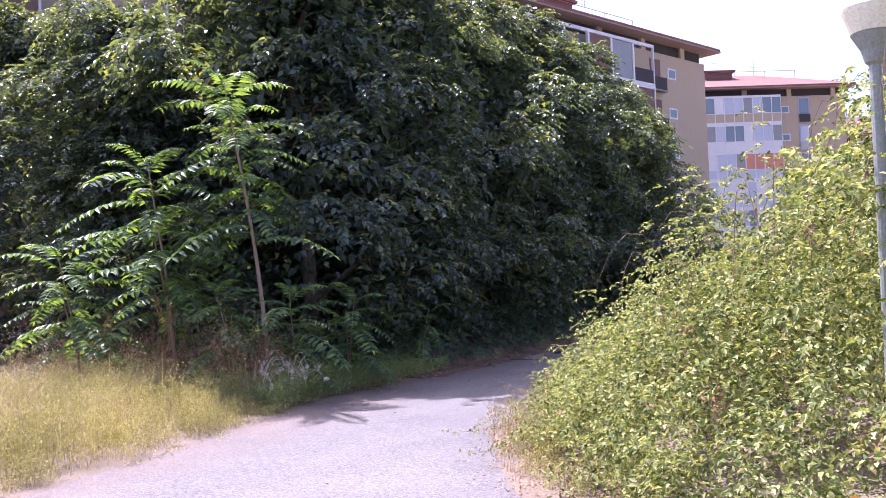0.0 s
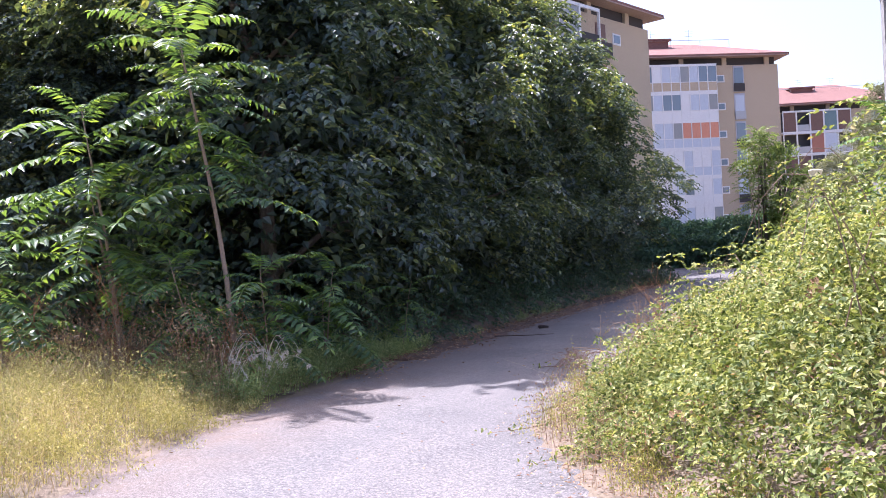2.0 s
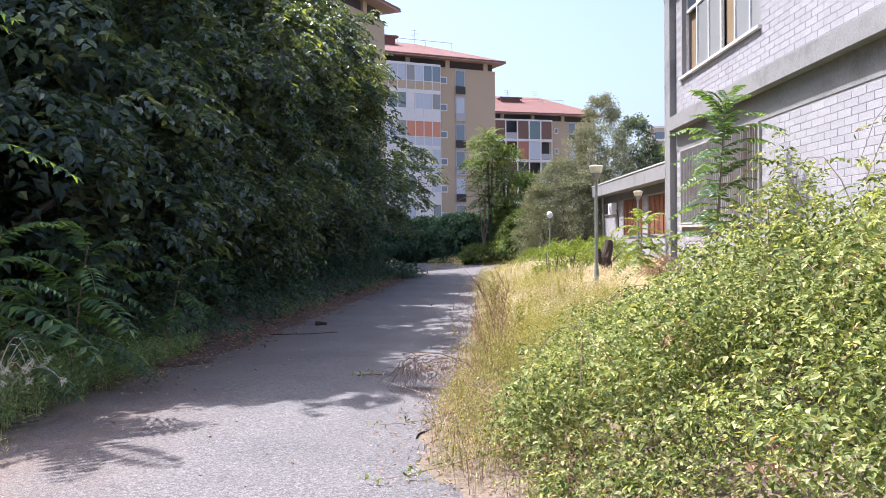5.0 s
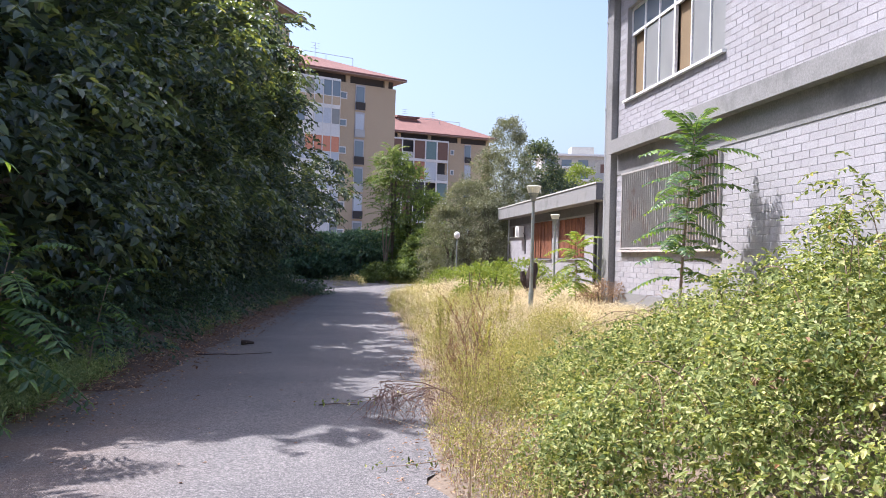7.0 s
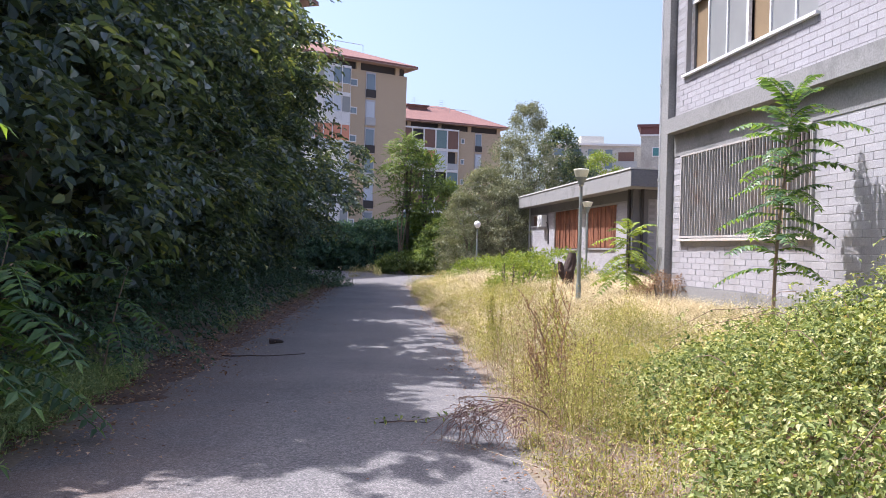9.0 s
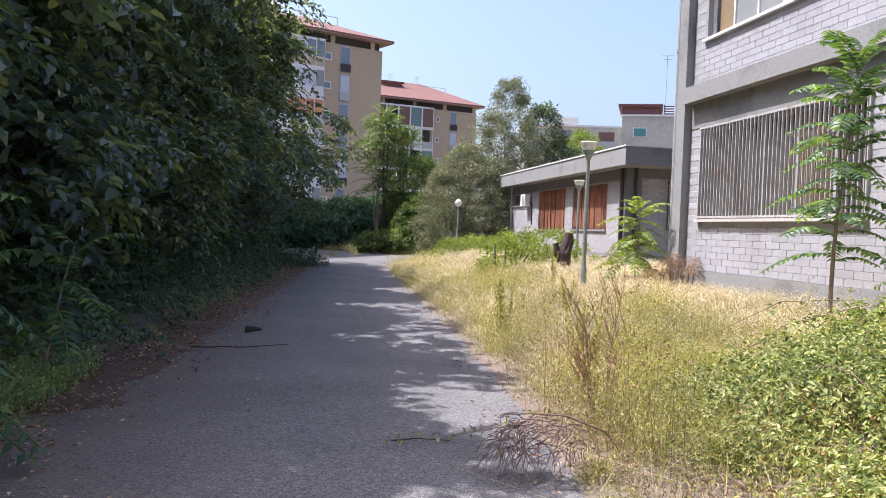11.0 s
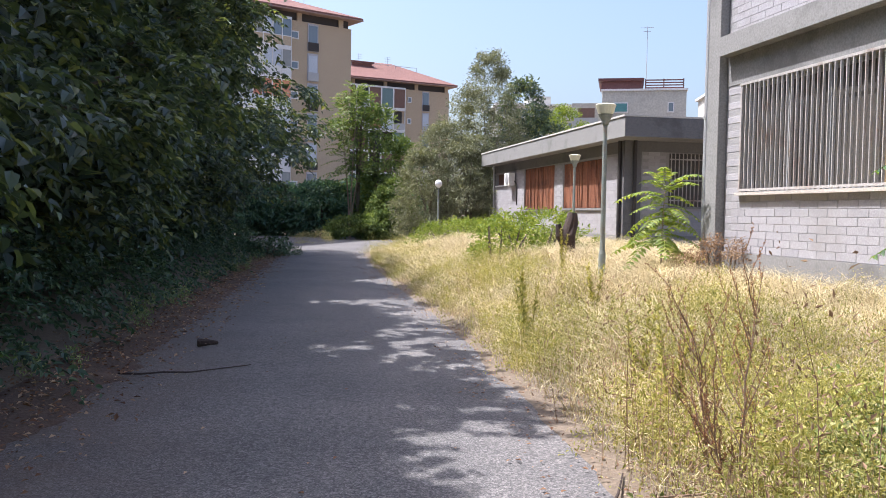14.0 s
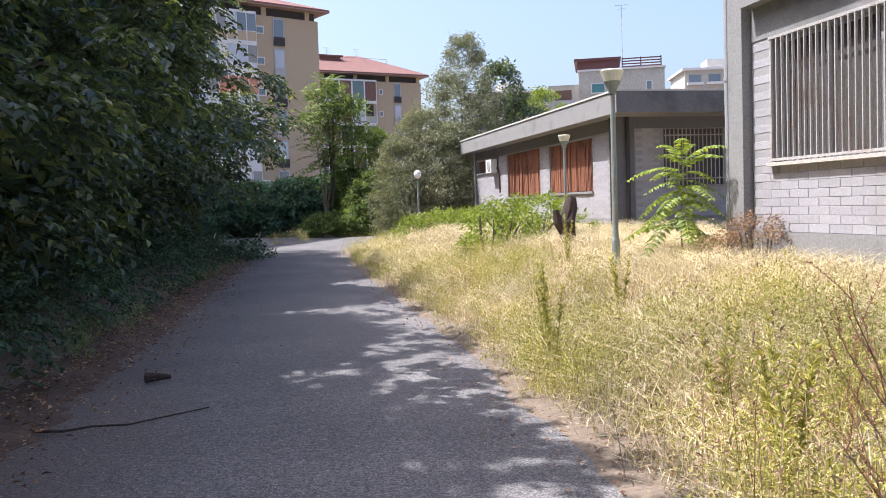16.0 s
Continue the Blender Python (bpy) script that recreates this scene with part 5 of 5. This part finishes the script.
# left verge: sunlit yellow clump, then shaded green
x, y = scatter(28000, -17, -5, 0, 12.5, lambda x, y: x < edge(LEFT, y) - 0.05 - 0.25 * patchy(x, y, 0.9, 6))
h = 0.55 * rng.uniform(0.5, 1.2, len(x)) * np.clip((edge(LEFT, y) - x) / 1.1, 0.3, 1)
solid("left_verge_grass", quick_mesh("left_verge_grass", *blade_arrays(on_ground(x, y), h * np.clip(1 + 0.7 * patchy(x, y, 0.9, 31) + 0.4 * patchy(x, y, 2.5, 33), 0.3, 1.6), 0.007, 0.9, 1.0)), GRASS_PALE, "tall half-dry grass on the verge", "grass", kind="stuff")
x, y, grow = tussocks(300, 12, 0.19, -11.5, -5.5, 4.5, 11.4, lambda x, y: x < edge(LEFT, y) - 0.12)
weeds("left_verge_weeds", "yellow-green bushy weeds on the verge", x, y, 0.66, VERGE_LEAF, 0.036, 40, grow)
x, y = scatter(3000, -9.5, -6, 10.8, 17, lambda x, y: (x < edge(LEFT, y) - 0.1) & (x > edge(LEFT, y) - 1.7))
weeds("shaded_weeds", "soft green weeds in the shade of the trees", x, y, 0.42, GRASS_GREEN, 0.05, 30)
x, y = scatter(900, -8.5, -4.5, 16, 44, lambda x, y: (x < edge(LEFT, y) + 0.0) & (x > edge(LEFT, y) - 0.9) & (patchy(x, y, 0.5, 3) > 0.05))
weeds("shaded_tufts", "dark green tufts along the shaded edge", x, y, 0.33, GRASS_GREEN, 0.05, 30)
# tall dry stalks behind the verge
x, y = scatter(420, -13, -7.0, 10.6, 12.6, lambda x, y: x < edge(LEFT, y) - 0.25)
weeds("dry_stalks", "tall brown dried stalks behind the verge", x, y, 1.1, DRY_LEAF, 0.045, 30)
x, y = scatter(160, -4.2, -2.2, 13.2, 17, lambda x, y: (x > edge(RIGHT, y) - 0.05) & (x < edge(RIGHT, y) + 0.8))
weeds("dry_stalks", "brown dried stalks leaning over the lane", x, y, 0.95, DRY_LEAF, 0.035, 30)


def dead_plant(name, label, x, y, h, seed, spread=0.35, sides=9, bristle=1.0, lean=(0, 0), seeds=DRY_LEAF):
    """A dried branching stalk with seed bristles."""
    r = random.Random(seed)
    z = float(ground_z(x, y)) - 0.02
    p = thing(name, label, "plant", at=pose(x, y, z))
    g, P, A = Geo(), [], []

    def branch(start, d, ln, rad, level):
        pts, pos, way = [Vector(start)], Vector(start), Vector(d).normalized()
        for _ in range(6):
            way = (way + Vector((r.uniform(-0.16, 0.16), r.uniform(-0.16, 0.16), 0.05))).normalized()
            pos = pos + way * ln / 6
            pts.append(pos.copy())
            for _ in range(int(9 * bristle)):
                P.append(tuple(pos - way * r.uniform(0, ln / 6))), A.append((r.uniform(-1, 1), r.uniform(-1, 1), r.uniform(0, 1)))
        g.tube([tuple(q) for q in pts], [rad * (1 - 0.11 * k) for k in range(7)], 5)
        if level < 2:
            for k in range(sides if level == 0 else 3):
                q = pts[min(6, 1 + k * 6 // max(1, sides if level == 0 else 3))]
                a = r.uniform(0, 6.28)
                branch(q, (lean[0] + math.cos(a) * spread * 2, lean[1] + math.sin(a) * spread * 2, 1), ln * r.uniform(0.3, 0.55), rad * 0.55, level + 1)

    branch((0, 0, 0), (lean[0] + r.uniform(-0.15, 0.15), lean[1] + r.uniform(-0.15, 0.15), 1), h, 0.007, 0)
    part("stalk", g, DEAD_TWIG, p)
    P, A = np.array(P), np.array(A)
    L = rng.uniform(0.007, 0.017, len(P))
    tagged(part("seed_spray", leaf_mesh("seed_spray", leaf_arrays(P, A, rng.normal(0, 1, P.shape), L, L * 0.4, 0.2, True)), seeds, p), kind="stuff")


for k, (x, y, h) in enumerate(((-2.32, 14.9, 1.05), (-2.28, 15.27, 0.95), (-2.45, 14.75, 0.6))):
    dead_plant("dead_plant", "tall dried brown weed with seed heads", x, y, h, 20 + k, spread=0.26, sides=11, lean=(-0.22, 0), bristle=1.1, seeds=RUST_LEAF)

for k, (x, y, h) in enumerate(((-8.9, 11.0, 1.35), (-9.15, 11.25, 1.2), (-7.95, 11.9, 0.85), (-8.2, 11.5, 1.0), (-10.2, 10.8, 1.1), (-7.6, 12.1, 0.8))):
    dead_plant("dead_plant", "reddish-brown dried weed on the shaded verge", x, y, h, 40 + k, spread=0.4, bristle=2.6, seeds=RUST_LEAF)

def stalk_weed(x, y, h, seed):
    z = float(ground_z(x, y))
    p = thing("tall_weed", "single tall green weed with narrow leaves", "plant", at=pose(x, y, z))
    r = random.Random(seed)
    g, sets = Geo(), []
    for k in range(3):
        a, ln = r.uniform(0, 6.28), h * r.uniform(0.75, 1)
        top = Vector((math.cos(a) * 0.12, math.sin(a) * 0.12, ln))
        g.tube([(0, 0, -0.03), tuple(top * 0.5), tuple(top)], [0.007, 0.005, 0.002], 5)
        t = rng.uniform(0.08, 1, 90)
        P = np.array(top)[None] * t[:, None]
        ang = rng.uniform(0, 6.28, 90)
        A = np.stack([np.cos(ang), np.sin(ang), np.full(90, 0.9)], 1)
        sets.append(leaf_arrays(P, A, rng.normal(0, 0.3, P.shape) + [0, 0, 1], 0.09 * (1.2 - 0.7 * t), 0.018))
    part("stalk", g, WEED_LEAF, p)
    part("leaves", leaf_mesh("leaves", *sets), WEED_LEAF, p)


for k, (x, y, h) in enumerate(((-2.1, 19.7, 1.1), (-2.0, 19.85, 0.95), (-2.0, 16.4, 0.95), (-1.75, 17.5, 0.85), (-1.85, 16.7, 0.7), (-0.6, 21.5, 0.8), (0.5, 26, 0.9))):
    stalk_weed(x, y, h, 60 + k)

def umbel_plant(x, y, seed):
    """Dried arching stems, each ending in a pale curled seed head."""
    p = thing("dried_umbel", "dried arching stalks with pale curled seed heads", "plant", at=pose(x, y, float(ground_z(x, y)) - 0.03))
    r = random.Random(seed)
    for k in range(8):
        a, ln, up_ = r.uniform(-0.9, 0.9), r.uniform(0.35, 0.75), r.uniform(0.55, 0.95)
        pts = [(math.cos(a) * ln * t, math.sin(a) * ln * t, up_ * math.sin(2.3 * t) * 0.95) for t in np.linspace(0, 1, 9)]
        stem = part("stem", Geo().tube(pts, [0.005 - 0.003 * t for t in np.linspace(0, 1, 9)], 5), PALE_STRAW, p)
        q = np.array([pts[-1]] * 34) + rng.normal(0, 0.012, (34, 3))
        d = rng.normal(0, 1, (34, 3)) + [0, 0, -0.3]
        part("seed_head", leaf_mesh("seed_head", leaf_arrays(q, d, rng.normal(0, 1, (34, 3)), rng.uniform(0.02, 0.04, 34), 0.012)), PALE_STRAW, stem)


for k, (x, y) in enumerate(((-7.6, 11.3), (-7.35, 11.75), (-7.9, 11.55))):
    umbel_plant(x, y, 90 + k)

# fallen dry branch over the lane, with its fine twigs
fb = thing("fallen_branch", "dead brown branch drooping over the lane", "branch", at=pose(-3.45, 13.6, 0.33) @ Matrix.Diagonal((0.6, 0.6, 0.66, 1)))
g, r = Geo(), random.Random(12)
limb = [(1.5, 0.25, -0.5), (1.1, 0.15, -0.08), (0.6, 0.06, 0.1), (0.2, 0.02, 0.13), (-0.15, 0, 0.12)]
part("limb", Geo().tube(limb, [0.016, 0.014, 0.011, 0.009, 0.005], 6), DEAD_TWIG, fb)
for k in range(120):
    x0 = r.uniform(-0.2, 0.8)
    st = (x0, r.uniform(-0.15, 0.15), r.uniform(-0.25, 0.1))
    a, ln = r.uniform(-2.6, 2.6), r.uniform(0.2, 0.65)
    drop = r.uniform(0.15, 0.8)
    pts = [(st[0] - math.cos(a) * ln * t + 0.035 * math.sin(9 * t + k), st[1] + math.sin(a) * ln * t + 0.04 * math.sin(7 * t + 2 * k), max(-0.48, st[2] + 0.12 * t + 0.02 * math.sin(8 * t + 3 * k) - drop * t ** 1.7)) for t in np.linspace(0, 1, 8)]
    g.tube(pts, [0.007 - 0.0045 * t for t in np.linspace(0, 1, 8)], 4)
tagged(part("twig_tangle", g, surface("pinkish_dead_wood", (0.16, 0.095, 0.08), (0.26, 0.165, 0.135), 4, 50), fb), kind="stuff")

# long bramble canes arching out of the thicket
for pts in ([(0.3, 13.8, 0.5), (0.0, 14.0, 1.05), (-0.5, 14.2, 1.15), (-1.0, 14.5, 0.95), (-1.5, 14.8, 0.5)],
            [(-0.2, 12.6, 0.4), (-0.6, 12.9, 0.85), (-1.2, 13.2, 0.75), (-1.7, 13.4, 0.35), (-1.9, 13.5, 0.1)],
            [(0.6, 15.2, 0.5), (0.2, 15.4, 1.1), (-0.4, 15.6, 1.05), (-0.9, 15.9, 0.7)]):
    base = Vector(pts[0])
    arch = thing("bramble_cane", "long thorny cane arching out of the thicket", "cane", at=pose(*base))
    q = [Vector(p) - base for p in pts]
    part("stem", Geo().tube([tuple(p) for p in q], [0.007 - 0.0011 * k for k in range(len(q))], 5), DEAD_TWIG, arch)
    t = rng.uniform(0, len(q) - 1.01, 26)
    P = np.array([q[int(u)].lerp(q[int(u) + 1], u % 1) for u in t])
    part("leaves", leaf_mesh("leaves", leaf_arrays(P, rng.normal(0, 1, P.shape), rng.normal(0, 0.4, P.shape) + [0, 0, 1], rng.uniform(0.035, 0.06, 26), 0.032)), LEAF_BRAMBLE, arch)

# ---- small things on the lane ----
x, y = scatter(34000, -9, -4, 13, 46, lambda x, y: (np.abs(x - edge(LEFT, y) + 0.05) < 0.22 + 0.7 * rng.uniform(0, 1, len(x)) ** 2 * 1.2))
P = on_ground(x, y, 0.03) + np.where((x > edge(LEFT, y))[:, None], [0, 0, 0.05], [0, 0, 0.0])
P[:, 2] = np.maximum(P[:, 2] + rng.uniform(0.02, 0.07, len(P)), 0.03)
L = rng.uniform(0.025, 0.065, len(P))
A = rng.normal(0, 1, P.shape) * [1, 1, 0.12]
solid("leaf_litter", leaf_mesh("leaf_litter", leaf_arrays(P, A, rng.normal(0, 0.25, P.shape) + [0, 0, 1], L, L * 0.6)), LITTER, "brown fallen leaves heaped along the edge", "leaves", kind="stuff")
x, y = scatter(26000, -7, 3.0, 3, 46, lambda x, y: (x > edge(LEFT, y) + 0.2) & (x < edge(RIGHT, y) + 0.8) & (rng.uniform(0, 1, len(x)) < np.where(x > edge(RIGHT, y) - 0.45 + 0.3 * patchy(x, y, 1.3, 51), 1.0, 0.03)))
P = np.stack([x, y, np.maximum(0.014, ground_z(x, y) + 0.02)], 1)
L = rng.uniform(0.018, 0.05, len(P))
A = rng.normal(0, 1, P.shape) * [1, 1, 0.06]
solid("scattered_leaves", leaf_mesh("scattered_leaves", leaf_arrays(P, A, rng.normal(0, 0.12, P.shape) + [0, 0, 1], L, L * 0.6)), LITTER, "pale fallen leaves and chips on the asphalt", "leaves", kind="stuff")


def stick(points, radius, label, name="stick", mat=BURNT):
    x, y, z = points[0]
    g = Geo().tube([(a - x, b - y, c - z) for a, b, c in points], [radius * (1 - 0.6 * k / (len(points) - 1)) for k in range(len(points))], 7)
    ob = solid(name, g, mat, label, "stick")
    ob.location = (x, y, z)
    return ob


stick([(-6.2, 19.2, 0.02), (-5.98, 19.1, 0.03), (-5.8, 19.2, 0.025), (-5.55, 19.14, 0.03), (-5.3, 19.35, 0.02), (-5.0, 19.55, 0.018)], 0.011, "thin dark fallen stick lying on the asphalt")
stick([(-5.62, 20.86, 0.05), (-5.5, 20.84, 0.055), (-5.4, 20.87, 0.045)], 0.05, "short charred log end on the asphalt", "log")
stick([(-7.42, 11.4, 0.06), (-7.2, 11.6, 0.05), (-6.9, 11.85, 0.04)], 0.03, "brown broken branch at the verge", mat=BARK)
stick([(-3.1, 14.9, 0.02), (-2.9, 15.2, 0.03), (-2.7, 15.6, 0.02)], 0.012, "dark twig at the lane's edge")
stick([(-4.15, 14.5, 0.014), (-3.95, 14.54, 0.022), (-3.7, 14.5, 0.014)], 0.007, "dark twig on the asphalt")

def trailing_cane(x, y, turn, size):
    """A thin leafy cane that runs out of the thicket over the lane."""
    c = thing("bramble_cane", "thin green bramble cane trailing over the asphalt", "cane", "trailing canes", at=pose(x, y, 0.1, 0, 0, turn) @ Matrix.Diagonal((size, size, 1, 1)))
    pts = np.array([(0.3, 0.1, 0.05), (0, 0, 0.08), (-0.3, -0.12, 0.02), (-0.6, -0.1, -0.04), (-0.9, -0.22, -0.06), (-1.2, -0.3, -0.07)])
    part("stem", Geo().tube([tuple(p) for p in pts], [0.006, 0.006, 0.005, 0.004, 0.003, 0.002], 5), DEAD_TWIG, c)
    q = np.repeat(pts, 7, 0) + rng.normal(0, 0.05, (42, 3)) * [1.5, 0.6, 0.3] + [0, 0, 0.02]
    tagged(part("leaf_spray", leaf_mesh("leaf_spray", ovate_arrays(q, rng.normal(0, 1, q.shape), rng.normal(0, 0.5, q.shape) + [0, 0, 1], 0.045, 0.027)), LEAF_BRAMBLE, c), kind="stuff")


for x, y, turn, size in ((-2.9, 14.7, 0, 1.0), (-2.55, 10.2, 10, 0.9), (-2.2, 9.3, 35, 0.8), (-2.8, 11.6, -12, 0.7), (-1.0, 7.0, 20, 0.7)):
    trailing_cane(x, y, turn, size)

# fallen dark bough at the far end of the lane
bush("fallen_bough", "fallen leafy bough lying at the lane's far edge", "branch", [(-5.0, 40.5, 0.02, 0.5, 0.9, 26), (-4.7, 42.5, 0.02, 0.55, 0.8, 20)], LEAF_IVY, 0.12, 30, 0.3)
bush("grass_tuft", "dry tuft growing in the middle of the lane's end", "grass", [(-2.9, 52.5, 0.0, 0.6, 0.9, 40)], GRASS_MIX, 0.1, 40, 0.3, leaf_w=0.15, bark=False)

# charred stump
stump = thing("burnt_stump", "charred forked tree stump standing in dry grass", "stump", at=pose(1.8, 29.4, float(ground_z(1.8, 29.4)) - 0.05))
g = Geo().tube([(0, 0, 0), (0.02, 0, 0.35), (0.0, 0.0, 0.6), (0.08, 0, 0.88), (0.12, 0.0, 1.1)], [0.2, 0.17, 0.18, 0.15, 0.11], 11)
g.tube([(-0.02, 0, 0.3), (-0.18, 0.02, 0.58), (-0.22, 0.02, 0.85)], [0.1, 0.09, 0.05], 9)
me = g.mesh("trunk")
for v in me.vertices:
    v.co += Vector((noise.noise(v.co * 6), noise.noise(v.co * 6 + Vector((5, 0, 0))), noise.noise(v.co * 5))) * 0.05
part("trunk", me, BURNT, stump)

# ---- bricks of the walls, nearest ones singly ----
places = brick_places(9.0, 23.42, 1.045, 3.66, [hole_low])
upper = brick_places(9.0, 23.42, 4.425, 8.04, [hole_up])
near = [p for p in places if p[0] > 19.6 and p[1] < 1.97][:300]
rest = [p for p in places if not (p[0] > 19.6 and p[1] < 1.97)] + [p for p in places if p[0] > 19.6 and p[1] < 1.97][300:] + list(upper)
tagged(part("bricks", joined_bricks("bricks", rest, lambda y, z: (WX, y, z)), BRICK_GREY, main_wall), kind="stuff")
bv, bf = brick_unit()
one = quick_mesh("brick", bv, bf)
for y, z in near:
    ob = part("brick", one, BRICK_GREY, main_wall)
    ob.location = (WX - 0.003 * random.random(), y, z)
side = brick_places(AY + 0.5, 53.0, 0.97, 3.62, [h1, h2, h3])
tagged(part("bricks", joined_bricks("bricks", side, lambda y, z: (AX, y, z)), BRICK_GREY, annex_wall), kind="stuff")
front = joined_bricks("bricks", brick_places(-16.0, -(AX + 0.56), 0.97, 3.66, [(-9.75, -7.72, 1.92, 3.64)]), lambda y, z: (0, y, z))
ob = part("bricks", front, BRICK_GREY, annex_wall)
tagged(ob, kind="stuff")
ob.matrix_basis = pose(0, AY, 0, 0, 0, 90)
